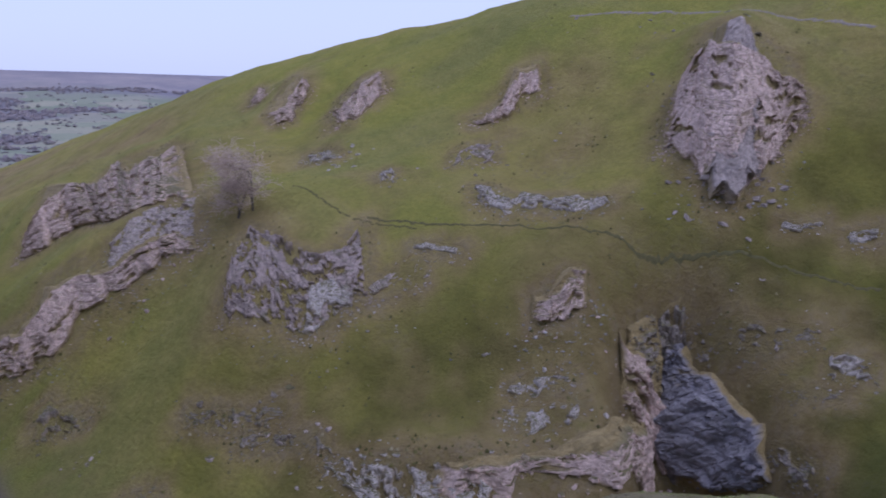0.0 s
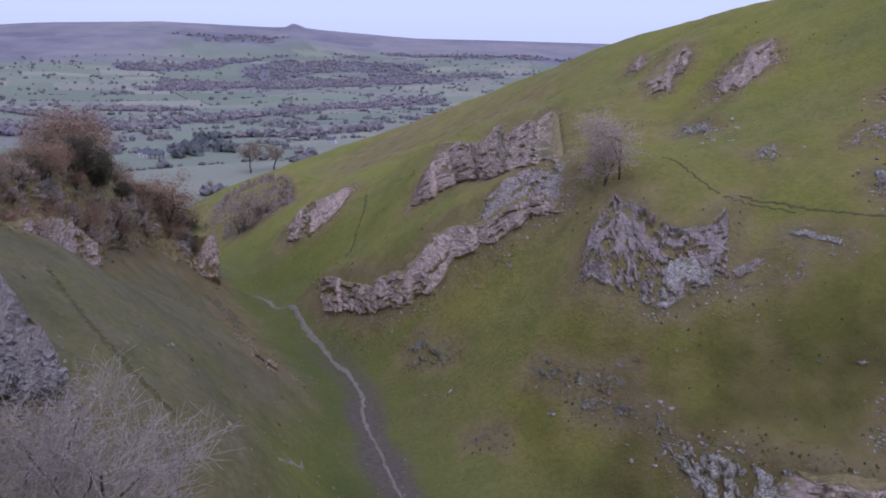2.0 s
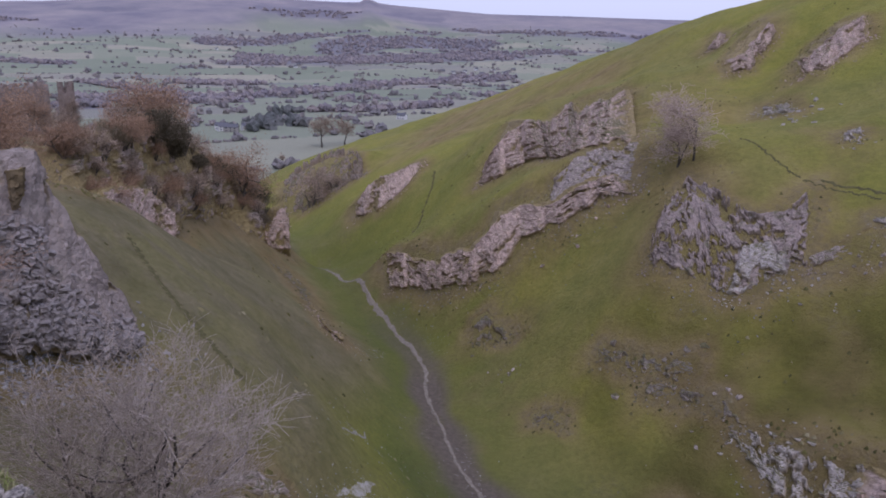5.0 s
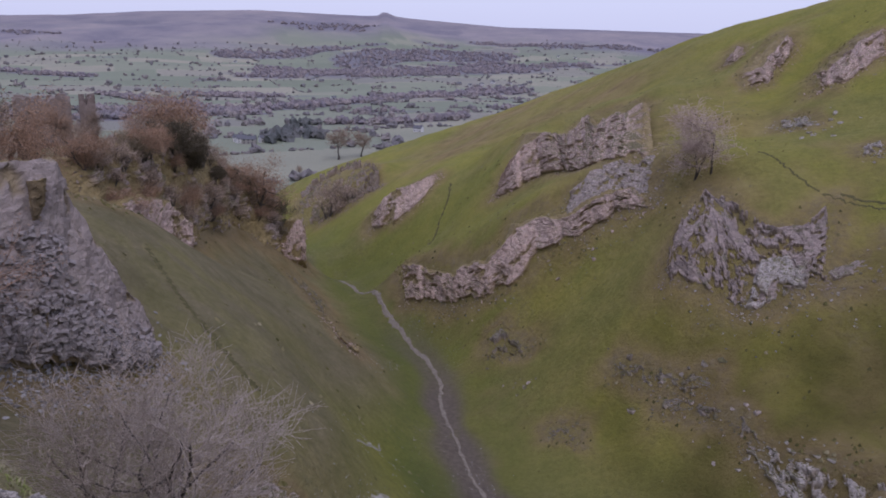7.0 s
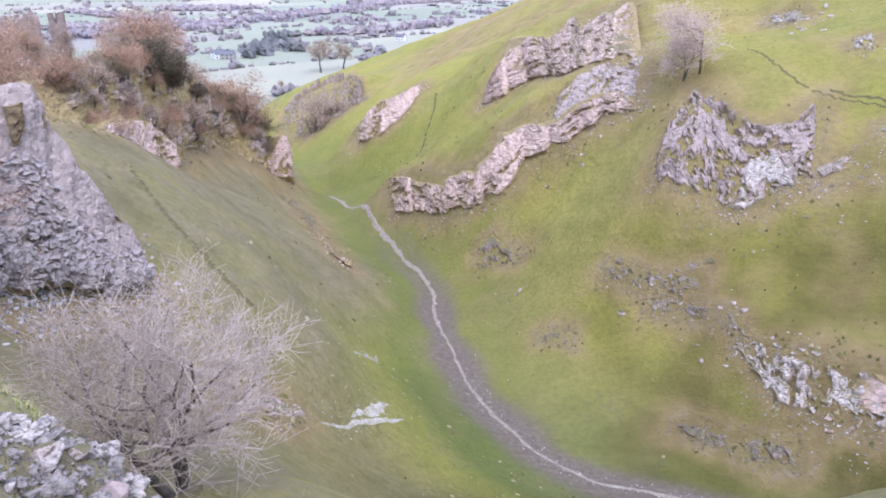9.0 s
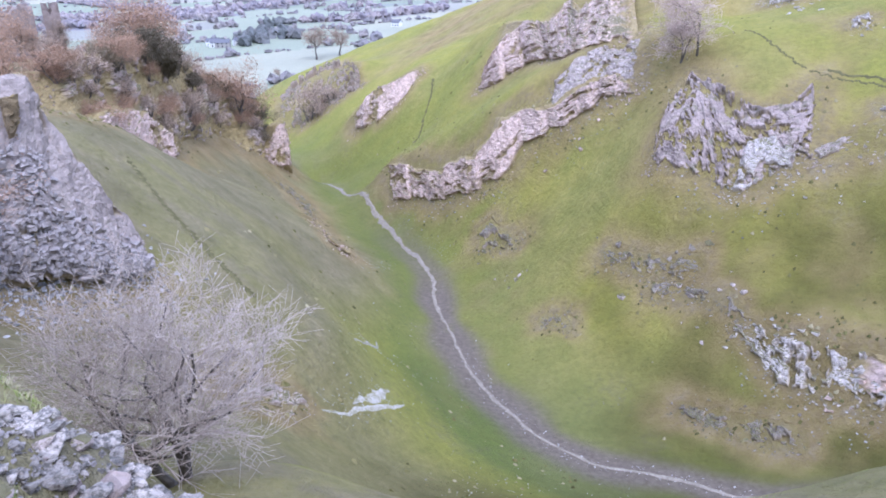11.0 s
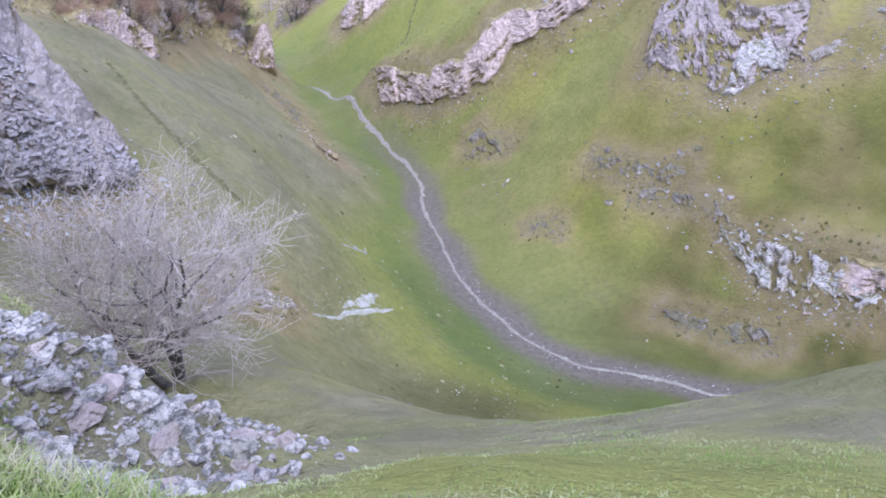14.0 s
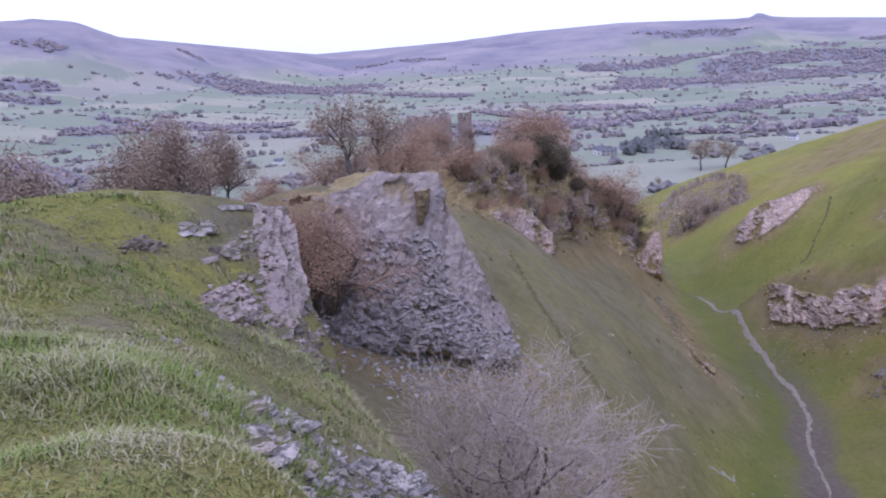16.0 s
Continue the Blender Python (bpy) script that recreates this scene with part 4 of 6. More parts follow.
    q[..., 2] -= 0.5 * block * v1 ** 3 * ease(0, 1, bumps(U, V * 0, 2.0 * block, seed + 13) + 0.3)
    q[:, 0, 2] -= 0.7 * block
    q = q + np.stack([bumps(y * 3, z * 3, 1, seed + 14), bumps(x * 3, z * 3, 1, seed + 15), bumps(x * 3, y * 3, 1, seed + 16)], -1) * 0.05 * block
    # the ledge running back from the brow
    if broken and not solid3:
        q[:, -1, 2] = surface(q[:, -1, 0], q[:, -1, 1]) - 0.2 * block
    back = rest if not solid3 else t + np.array([-n[0], -n[1], 0]) * (2.5 * block + 2) - np.array([0, 0, 0.6])
    rows = [q]
    for w in (0.08, 0.2, 0.35, 0.5, 0.65, 0.8, 0.92, 1.0):
        lip = q[:, -1] * (1 - w) + back * w
        lip[:, 2] += 0.3 * block * (bumps(u0 * span, u0 * 0 + 9 * w, 2.2 * block, seed + 17) + 0.5 * bumps(u0 * span, u0 * 0 + 15 * w, 0.8 * block, seed + 19)) - 0.5 * (w == 1.0)
        rows.append(lip[:, None, :])
    depth_rows = np.ones((nu, 8))
    q2, cover2 = np.concatenate(rows, 1), np.concatenate([cover, depth_rows], 1)
    nw = nv + 8
    i, j = np.meshgrid(np.arange(nu - 1), np.arange(nw - 1), indexing="ij")
    faces = np.stack([i * nw + j, (i + 1) * nw + j, (i + 1) * nw + j + 1, i * nw + j + 1], -1).reshape(-1, 4)
    root = new("limestone_crag")
    face = sheet("rock_face", q2.reshape(-1, 3), faces, MATS[rock], root)
    at = face.data.attributes.new("cover", "FLOAT", "POINT")
    at.data.foreach_set("value", cover2.ravel().astype(np.float32))
    # loose and jutting blocks on its ledges
    r = np.random.default_rng(seed)
    good = np.argwhere((cover > 0.15) & (cover < 0.85) & (edge > 0.2 * block))
    for _ in range(int(np.clip(span * rise / (12 * block ** 2), 6, 30)) if rock != "ROCK_BARE" else 5):
        if not len(good):
            break
        a, c = good[r.integers(len(good))]
        k = block * r.uniform(0.2, 0.6)
        ob = new("block", BLOCKS[rock][r.integers(5)])
        ob.parent = root
        ob.matrix_basis = Matrix.Translation(Vector(q[a, c])) @ Euler((r.normal(0, 0.25), r.normal(0, 0.25), r.uniform(0, 6.28))).to_matrix().to_4x4() @ Matrix.Diagonal((k * 1.3, k, k * 0.8, 1))
    # broken stones lying on it and fringing its foot
    want = int(np.clip(5 * (span + rise) / block, 50, 380))
    pick = np.argwhere((edge < 3.0 * block) & (v1 < 0.9))
    if len(pick):
        pick = pick[r.integers(len(pick), size=want)]
        k = block * (0.08 + 0.4 * r.random(want) ** 2.6)
        lie = q[pick[:, 0], pick[:, 1]] + n * 0.05
        if not solid3:
            strayed = r.random(want) < 0.55
            lie[strayed, :2] = b[pick[strayed, 0], :2] + r.normal(0, 1.2 * block, (strayed.sum(), 2))
            lie[strayed, 2] = surface(lie[strayed, 0], lie[strayed, 1])
        rubble(root, lie, k, MATS[rock], r)
    if strewn:
        # scree lying against its lower part
        a, c = r.integers(2, nu - 2, strewn), (np.abs(r.normal(0, 0.2, strewn)) * (nv - 1)).astype(int).clip(1, nv - 2)
        away = a > 0.45 * nu
        c = np.where(away, c, (r.random(strewn) ** 1.6 * 0.65 * (nv - 1)).astype(int).clip(1, nv - 2))
        rubble(root, q[a, c] + n * 0.1, 0.08 + 0.34 * r.random(strewn) ** 2.5, SCREE_STONE, r)
    FACES[label] = q
    return tagged(root, label, "crag", "limestone crags of the dale")


FACES = {}
for k, row in enumerate(CRAGS):
    crag(*row, seed=100 + 17 * k)

# ---- the footpath along the dale floor ----


def smooth_line(points, n):
    """A rounded line through points."""
    p = np.array(points, float)
    p = np.vstack([2 * p[0] - p[1], p, 2 * p[-1] - p[-2]])
    out = []
    for k in range(1, len(p) - 2):
        for u in np.linspace(0, 1, n, endpoint=False):
            a, b, c, d = p[k - 1], p[k], p[k + 1], p[k + 2]
            out.append(0.5 * (2 * b + (c - a) * u + (2 * a - 5 * b + 4 * c - d) * u * u + (3 * b - a - 3 * c + d) * u ** 3))
    out.append(p[-2])
    return np.array(out)


def ribbon(name, points, width, lift, material, seed, parent=None, n=420, patch=0.0, broaden=0.0):
    """A strip laid on the ground; a patch tapers to both ends."""
    c = spaced(smooth_line([q[:2] for q in points], 10), n)
    d = np.gradient(c, axis=0)
    d /= np.linalg.norm(d, axis=1)[:, None]
    s = np.arange(len(c)) * 0.7
    nrm = np.stack([d[:, 1], -d[:, 0]], 1)
    c = c + nrm * (0.2 * bumps(s, s * 0, 6, seed) + 0.12 * bumps(s, s * 0, 1.7, seed + 3))[:, None]
    rows = []
    for k, u in enumerate((-1, -0.55, 0, 0.55, 1)):
        w = width * (1 + broaden * ease(0.45, 0.75, np.linspace(0, 1, len(c)))) * (0.75 + 0.55 * bumps(s, s * 0 + k, 2.1, seed + 1) + 0.3 * bumps(s, s * 0 + k, 0.8, seed + 2))
        w = w * (1 - patch) + patch * width * (0.15 + np.sin(np.linspace(0, np.pi, len(c)) ** 1.2 / np.pi ** 0.2) * (0.8 + 0.35 * bumps(s, s * 0 + k, 3, seed + 5)))
        e = c + nrm * (u * np.maximum(w, 0.08))[:, None]
        rows.append(np.column_stack([e, surface(e[:, 0], e[:, 1]) + (lift if abs(u) < 1 else -0.05)]))
    co = np.stack(rows, 1)
    n, m = co.shape[:2]
    i, j = np.meshgrid(np.arange(n - 1), np.arange(m - 1), indexing="ij")
    f = np.stack([i * m + j, (i + 1) * m + j, (i + 1) * m + j + 1, i * m + j + 1], -1).reshape(-1, 4)[:, ::-1]
    return sheet(name, co.reshape(-1, 3), f, material, parent, True)


def path_material():
    p = Mat("trodden_stone_path", 0.9, 0.2)
    c = p.ramp(p.noise(0.5, 6, 0.7), (0.3, (0.15, 0.127, 0.1)), (0.5, (0.22, 0.188, 0.15)), (0.7, (0.31, 0.27, 0.22)))
    p.color(p.mix(p.ramp(p.cells(0.16), (0.1, 0.3), (0.5, 0.0)), c, (0.35, 0.31, 0.255)))
    return p.bump(p.noise(0.2, 5, 0.7), 0.1, 0.7).m


PATH_STONE = path_material()
tagged(ribbon("footpath", FLOOR[1:18], 0.34, 0.05, PATH_STONE, 61, broaden=1.1), "pale worn stony footpath winding along the dale floor", "path", kind="structure")

# ---- trees and shrubs ----


def part(name, ob_mesh, parent, label=""):
    ob = new(name, ob_mesh)
    ob.parent = parent
    return tagged(ob, label)


def tubes(name, segs, material, sides=5):
    """One mesh of tapered tubes from rows of (start, end, radius, radius)."""
    s = np.array(segs, float)
    p, q, r0, r1 = s[:, 0:3], s[:, 3:6], s[:, 6], s[:, 7]
    d = q - p
    d /= np.linalg.norm(d, axis=1)[:, None] + 1e-9
    ref = np.where(np.abs(d[:, 2:3]) > 0.9, np.array([[1.0, 0, 0]]), np.array([[0, 0, 1.0]]))
    a = np.cross(d, ref)
    a /= np.linalg.norm(a, axis=1)[:, None] + 1e-9
    b = np.cross(d, a)
    ang = np.arange(sides) * 2 * np.pi / sides
    ring = a[:, None, :] * np.cos(ang)[None, :, None] + b[:, None, :] * np.sin(ang)[None, :, None]
    co = np.concatenate([p[:, None] + ring * r0[:, None, None], q[:, None] + ring * r1[:, None, None]], 1)
    k = np.arange(len(s))[:, None] * 2 * sides
    i = np.arange(sides)[None, :]
    f = np.stack([k + i, k + (i + 1) % sides, k + sides + (i + 1) % sides, k + sides + i], -1).reshape(-1, 4)
    me = bpy.data.meshes.new(name)
    me.from_pydata(co.reshape(-1, 3).tolist(), [], f.tolist())
    me.materials.append(material)
    me.shade_smooth()
    return me


def grow(rng, height, spread, stems, forks, lean=(0, 0), lift=0.35, trunk=0.2, girth=0.035, bole=0.0):
    """A bare skeleton: wood thick enough to count as limbs, the twigs, and the twigs' ends."""
    limbs, twigs, ends = [], [], []

    def branch(p, d, length, r, level):
        n = 4 if level < 2 else 3
        for k in range(n):
            d = d + rng.normal(0, 0.15 if level < 2 else 0.1, 3) + np.array([0, 0, lift * 0.12])
            d /= np.linalg.norm(d)
            q = p + d * length / n
            r2 = r * (1 - 0.5 / n) if level < len(forks) else r * (1 - 0.7 / n)
            (limbs if level < 2 else twigs).append((*p, *q, r, r2))
            p, r = q, r2
            if level < len(forks) and (k > 0 or level > 0):
                for _ in range(max(1, round(forks[level] / (n - (level == 0)) + rng.uniform(-0.4, 0.4)))):
                    side = rng.normal(0, 1, 3)
                    side -= side @ d * d
                    side /= np.linalg.norm(side)
                    open_ = rng.uniform(0.55, 1.15)
                    e = d * math.cos(open_) + side * math.sin(open_) * np.array([spread, spread, 0.75]) + np.array([0, 0, lift * 0.3])
                    branch(p, e / np.linalg.norm(e), length * rng.uniform(0.5, 0.72), r * rng.uniform(0.45, 0.62), level + 1)
        if level >= len(forks) - 1:
            ends.append(p)

    for s in range(stems):
        a = rng.uniform(0, 2 * math.pi)
        d = np.array([lean[0] + 0.35 * math.cos(a) * (stems > 1), lean[1] + 0.35 * math.sin(a) * (stems > 1), 1.0])
        root, d = np.array([0.12 * math.cos(a) * (stems > 1), 0.12 * math.sin(a) * (stems > 1), -0.3]), d / np.linalg.norm(d)
        fork = root + d * height * bole
        if bole:
            limbs.append((*root, *fork, height * girth * 1.25, height * girth))
        branch(fork, d, height * rng.uniform(0.5, 0.6), height * girth * rng.uniform(0.8, 1.1), 0)
    ends = np.array(ends)
    top = ends[:, 2].max()
    k = height / top
    return [tuple(np.array(v) * k) for v in limbs], [tuple(np.array(v) * k) for v in twigs], ends * k


def leaves(name, rng, ends, per, size, scatter, material):
    """Small bent leaf sprays round the twig ends."""
    c = np.repeat(ends, per, axis=0)
    c = c + rng.normal(0, scatter, c.shape)
    n = len(c)
    a = rng.normal(0, 1, (n, 3))
    a /= np.linalg.norm(a, axis=1)[:, None]
    b = np.cross(a, rng.normal(0, 1, (n, 3)))
    b /= np.linalg.norm(b, axis=1)[:, None]
    s = size * rng.uniform(0.5, 1.2, (n, 1))
    co = np.stack([c - a * s, c + b * s * 0.9, c + a * s], 1)
    f = np.arange(n * 3).reshape(-1, 3)
    me = bpy.data.meshes.new(name)
    me.from_pydata(co.reshape(-1, 3).tolist(), [], f.tolist())
    me.materials.append(material)
    return me


def bark(name, dark, light):
    m = Mat(name, 0.9, 0.2)
    m.color(m.mix(m.ramp(m.noise(0.25, 5, 0.7), (0.35, 0.0), (0.7, 1.0)), dark, light))
    return m.bump(m.noise(0.06, 4), 0.05, 0.6).m


def foliage(name, *shades):
    m = Mat(name, 0.8, 0.15)
    k = m.math("ADD", m.math("MULTIPLY", m.island(), 0.55), m.math("MULTIPLY", m.noise(1.8, 3), 0.5))
    m.color(m.ramp(k, *[(0.15 + 0.7 * i / (len(shades) - 1), c) for i, c in enumerate(shades)]))
    return m.m


BARK = bark("grey_bark", (0.06, 0.052, 0.045), (0.16, 0.14, 0.12))
TWIG_PALE = bark("pale_twigs", (0.33, 0.27, 0.235), (0.56, 0.475, 0.415))
TWIG_PINK = bark("pinkish_twigs", (0.46, 0.355, 0.3), (0.62, 0.5, 0.43))
TWIG_DARK = bark("brown_twigs", (0.2, 0.15, 0.12), (0.33, 0.25, 0.2))
TWIG_RUST = bark("rusty_twigs", (0.24, 0.155, 0.11), (0.38, 0.26, 0.19))
LEAF_RUST = foliage("rust_leaves", (0.22, 0.135, 0.088), (0.33, 0.21, 0.138), (0.43, 0.295, 0.2))
LEAF_BROWN = foliage("dull_brown_leaves", (0.19, 0.14, 0.105), (0.28, 0.21, 0.155), (0.37, 0.29, 0.215))
LEAF_IVY = foliage("ivy_leaves", (0.06, 0.05, 0.034), (0.098, 0.082, 0.054), (0.15, 0.125, 0.082))
LEAF_OLIVE = foliage("olive_scrub", (0.13, 0.108, 0.068), (0.19, 0.155, 0.1), (0.25, 0.205, 0.14))


def build_tree(name, seed, height, spread, stems, forks, twig, leaf=None, per=0, size=0.2, scatter=0.4, lean=(0, 0), lift=0.35, thin=0.012, girth=0.035, bole=0.0):
    rng = np.random.default_rng(seed)
    limbs, twigs, ends = grow(rng, height, spread, stems, forks, lean, lift, girth=girth, bole=bole)
    twigs = [(*t[:6], max(t[6], thin), max(t[7], thin * 0.75)) for t in twigs]
    root = new(name)
    part("trunk", tubes("trunk", limbs, BARK, 6), root)
    tagged(part("crown", tubes("crown", twigs, twig, 3), root), kind="stuff")
    if leaf:
        tagged(part("foliage", leaves("foliage", rng, ends, per, size, scatter, leaf), root), kind="stuff")
    return root


def stand(root, x, y, turn, size, sink=0.1):
    root.matrix_basis = Matrix.Translation((x, y, height(x, y) - sink)) @ Matrix.Rotation(turn, 4, "Z") @ Matrix.Scale(size, 4)


def plant(kinds, rows, group):
    """Rows of (kind, x, y, height, turn, label, category): the first of a kind is the built one, the others are copies."""
    for kind, x, y, h, turn, label, category in rows:
        root, tall, used = kinds[kind]
        m = Matrix.Translation((x, y, height(x, y) - 0.15)) @ Matrix.Rotation(turn, 4, "Z")
        s = h / tall
        if used:
            ob = copy_thing(root, m)
        else:
            ob = root
            kinds[kind][2] = True
        ob.matrix_basis = m @ Matrix.Scale(s, 4)
        tagged(ob, label, category, group)


thorn = build_tree("bare_tree", 5, 6.9, 1.45, 3, (7, 7, 6, 6), TWIG_PALE, thin=0.0062, lift=0.45, lean=(-0.1, 0.05), girth=0.024)
stand(thorn, -6.35, 15.9, 2.2, 1.0)
tagged(thorn, "bare thorn tree with dense pale twigs on the spur", "tree")

KINDS = {
    "rust": [build_tree("autumn_tree", 11, 9, 1.2, 2, (5, 5, 4), TWIG_DARK, LEAF_RUST, 44, 0.1, 0.55, bole=0.12), 9, False],
    "rust_b": [build_tree("autumn_tree", 12, 9, 1.4, 1, (6, 5, 5), TWIG_DARK, LEAF_RUST, 36, 0.1, 0.55, bole=0.15), 9, False],
    "brown": [build_tree("autumn_tree", 13, 9, 1.1, 2, (5, 5, 4), TWIG_PINK, LEAF_BROWN, 32, 0.1, 0.55, bole=0.1), 9, False],
    "thin": [build_tree("bare_tree", 14, 9, 1.0, 1, (7, 6, 6), TWIG_DARK, LEAF_BROWN, 8, 0.12, 0.4, thin=0.022, bole=0.35), 9, False],
    "bare": [build_tree("bare_tree", 15, 9, 1.7, 2, (6, 6, 5, 3), TWIG_PINK, thin=0.026, bole=0.0, lift=0.2, girth=0.018), 9, False],
    "rim": [build_tree("bare_tree", 21, 9, 1.0, 1, (8, 7, 6), TWIG_DARK, LEAF_BROWN, 22, 0.085, 0.45, thin=0.028, bole=0.3, lift=0.6), 9, False],
    "field": [build_tree("bare_tree", 22, 9, 1.2, 1, (7, 6, 5), TWIG_DARK, LEAF_BROWN, 8, 0.2, 0.5, thin=0.05, bole=0.15), 9, False],
    "ivy": [build_tree("ivy_clad_tree", 16, 9, 0.8, 2, (6, 5, 4), TWIG_DARK, LEAF_IVY, 44, 0.15, 0.55), 9, False],
    "scrub": [build_tree("shrub", 17, 3, 1.6, 4, (4, 4, 4), TWIG_DARK, LEAF_OLIVE, 10, 0.11, 0.28), 3, False],
    "brown_scrub": [build_tree("shrub", 18, 3, 1.6, 4, (4, 4, 4), TWIG_PINK, LEAF_BROWN, 7, 0.1, 0.25, thin=0.016), 3, False],
    "rust_scrub": [build_tree("shrub", 23, 3, 1.6, 4, (5, 5, 4), TWIG_RUST, LEAF_RUST, 16, 0.07, 0.28), 3, False],
    "ivy_scrub": [build_tree("ivy_bush", 24, 3, 1.2, 4, (5, 4, 4), TWIG_DARK, LEAF_IVY, 26, 0.1, 0.3), 3, False],
    "rust_bush": [build_tree("bush", 19, 5.5, 1.7, 6, (5, 5, 5), TWIG_RUST, LEAF_RUST, 18, 0.045, 0.28), 5.5, False],
}

plant(KINDS, (
    ("bare", 37.0, 107.4, 10.7, 0.5, "leafless thorn tree with pinkish twigs on a crag edge", "tree"),
    ("bare", 34.7, 107.5, 8.0, 1.5, "small leafless thorn tree with pinkish twigs on a crag edge", "tree"),
    ("rust_b", -51.6, 140.9, 14.6, 5.0, "spreading autumn tree with rusty leaves above the cliff", "tree"),
    ("rust_b", -49.2, 143.8, 15.2, 3.7, "spreading autumn tree with rusty leaves above the cliff", "tree"),
    ("rust_b", -54.5, 139.7, 10.2, 0.6, "spreading autumn tree with rusty leaves above the cliff", "tree"),
    ("rust", -38.3, 153.3, 15.2, 2.7, "small rusty autumn tree on the cliff edge", "tree"),
    ("rust", -68.3, 133.6, 8.8, 3.0, "rusty autumn tree beside the ruined castle", "tree"),
    ("brown", -60.1, 126.4, 4.7, 1.0, "dull brown autumn tree beside the ruined castle", "tree"),
    ("ivy", -51.1, 106.3, 2.8, 4.6, "dark ivy-clad tree in a rock cleft", "tree"),
    ("brown", -55.4, 126.4, 3.6, 0.7, "dull brown autumn tree above the cliff", "tree"),
    ("rust", -44.1, 145.5, 10.8, 2.5, "low rusty autumn tree above the cliff", "tree"),
    ("brown", -45.9, 138.6, 9.9, 3.2, "low brown autumn tree above the cliff", "tree"),
    ("ivy", -36.2, 162.0, 7.7, 2.7, "dark ivy-clad tree at the cliff end", "tree"),
    ("ivy", -37.1, 157.7, 5.3, 3.7, "dark ivy-clad tree at the cliff end", "tree"),
    ("rust", -38.9, 159.3, 8.1, 4.6, "rusty autumn tree at the cliff end", "tree"),
    ("thin", -42.6, 65.3, 11.4, 6.0, "tall thin tree with few brown leaves behind the buttress", "tree"),
    ("thin", -43.2, 72.0, 11.8, 1.8, "tall thin tree with few brown leaves behind the buttress", "tree"),
    ("rust", -46.1, 79.6, 10.9, 4.1, "rusty autumn tree behind the buttress", "tree"),
    ("rust_b", -48.8, 68.4, 8.3, 4.4, "rusty autumn tree behind the buttress", "tree"),
    ("rust", -42.6, 79.3, 8.1, 1.8, "rusty autumn tree behind the buttress", "tree"),
    ("rust", -42.6, 67.7, 7.0, 0.0, "rusty autumn tree behind the buttress", "tree"),
    ("rim", -41.3, 40.7, 9.6, 6.1, "bare brown tree on the far side of the rim", "tree"),
    ("rim", -48.1, 40.7, 12.9, 1.9, "bare brown tree on the far side of the rim", "tree"),
    ("rim", -42.8, 44.8, 8.4, 2.0, "bare brown tree on the far side of the rim", "tree"),
    ("rim", -54.8, 40.2, 15.4, 5.6, "bare brown tree on the far side of the rim", "tree"),
    ("rim", -51.2, 35.0, 14.4, 3.7, "bare brown tree on the far side of the rim", "tree"),
    ("rust", -44.3, 54.2, 4.2, 3.0, "rusty autumn tree below the rim", "tree"),
    ("rust", -51.1, 58.9, 7.0, 4.9, "rusty autumn tree below the rim", "tree"),
    ("field", -86, 622, 29.0, 0.2, "large leafless field tree at the dale mouth", "tree"),
    ("brown", -103.8, 550.3, 7.5, 4.4, "small bare tree in a field", "tree"),
    ("rim", -44.0, 40.8, 10.7, 2.4, "bare brown tree on the far side of the rim", "tree"),
    ("rim", -41.8, 45.8, 6.9, 0.6, "bare brown tree on the far side of the rim", "tree"),
    ("rust_bush", -27.6, 37.6, 8.0, 4.1, "brown-leaved bush against the buttress", "bush"),
    ("rust_bush", -28.6, 36.6, 7.4, 5.8, "brown-leaved bush against the buttress", "bush"),
    ("field", -70, 642, 24, 4.0, "leafless field tree at the dale mouth", "tree"),
    ("brown_scrub", -32.3, 233.8, 7.9, 1.9, "dense reddish brown thicket under a crag", "shrub"),
    ("brown_scrub", -28.5, 230.2, 4.9, 4.7, "dense reddish brown thicket under a crag", "shrub"),
    ("brown_scrub", -35.1, 229.3, 8.6, 4.5, "dense reddish brown thicket under a crag", "shrub"),
    ("brown", -60.3, 112.9, 4.1, 1.4, "dull brown autumn tree on the castle cliff", "tree"),
    ("rust", -56.5, 111.5, 2.3, 5.2, "rusty autumn tree on the castle cliff", "tree"),
    ("brown", -65.9, 134.8, 6.0, 4.1, "dull brown autumn tree on the castle cliff", "tree"),
    ("thin", -60.0, 133.1, 4.5, 4.3, "dull brown autumn tree on the castle cliff", "tree"),
    ("rust_b", -58.0, 138.3, 4.1, 5.2, "rusty autumn tree on the castle cliff", "tree"),
    ("brown", -57.7, 144.9, 4.7, 2.7, "dull brown autumn tree on the castle cliff", "tree"),
    ("rust", -52.4, 149.1, 7.9, 4.8, "rusty autumn tree on the castle cliff", "tree"),
    ("brown", -50.3, 151.9, 6.6, 5.5, "dull brown autumn tree on the castle cliff", "tree"),
    ("thin", -44.5, 153.7, 7.7, 0.6, "dull brown autumn tree on the castle cliff", "tree"),
    ("rust_b", -42.5, 156.3, 7.7, 5.3, "rusty autumn tree on the castle cliff", "tree"),
    ("brown", -42.1, 160.6, 4.1, 2.5, "dull brown autumn tree on the castle cliff", "tree"),
    ("rust", -39.4, 163.3, 4.7, 3.0, "rusty autumn tree on the castle cliff", "tree"),
    ("brown", -78.1, 148.7, 14.1, 0.9, "dull brown autumn tree on the castle cliff", "tree"),
    ("thin", -66.4, 145.6, 7.7, 4.4, "dull brown autumn tree on the castle cliff", "tree"),
), "trees and shrubs of the dale")

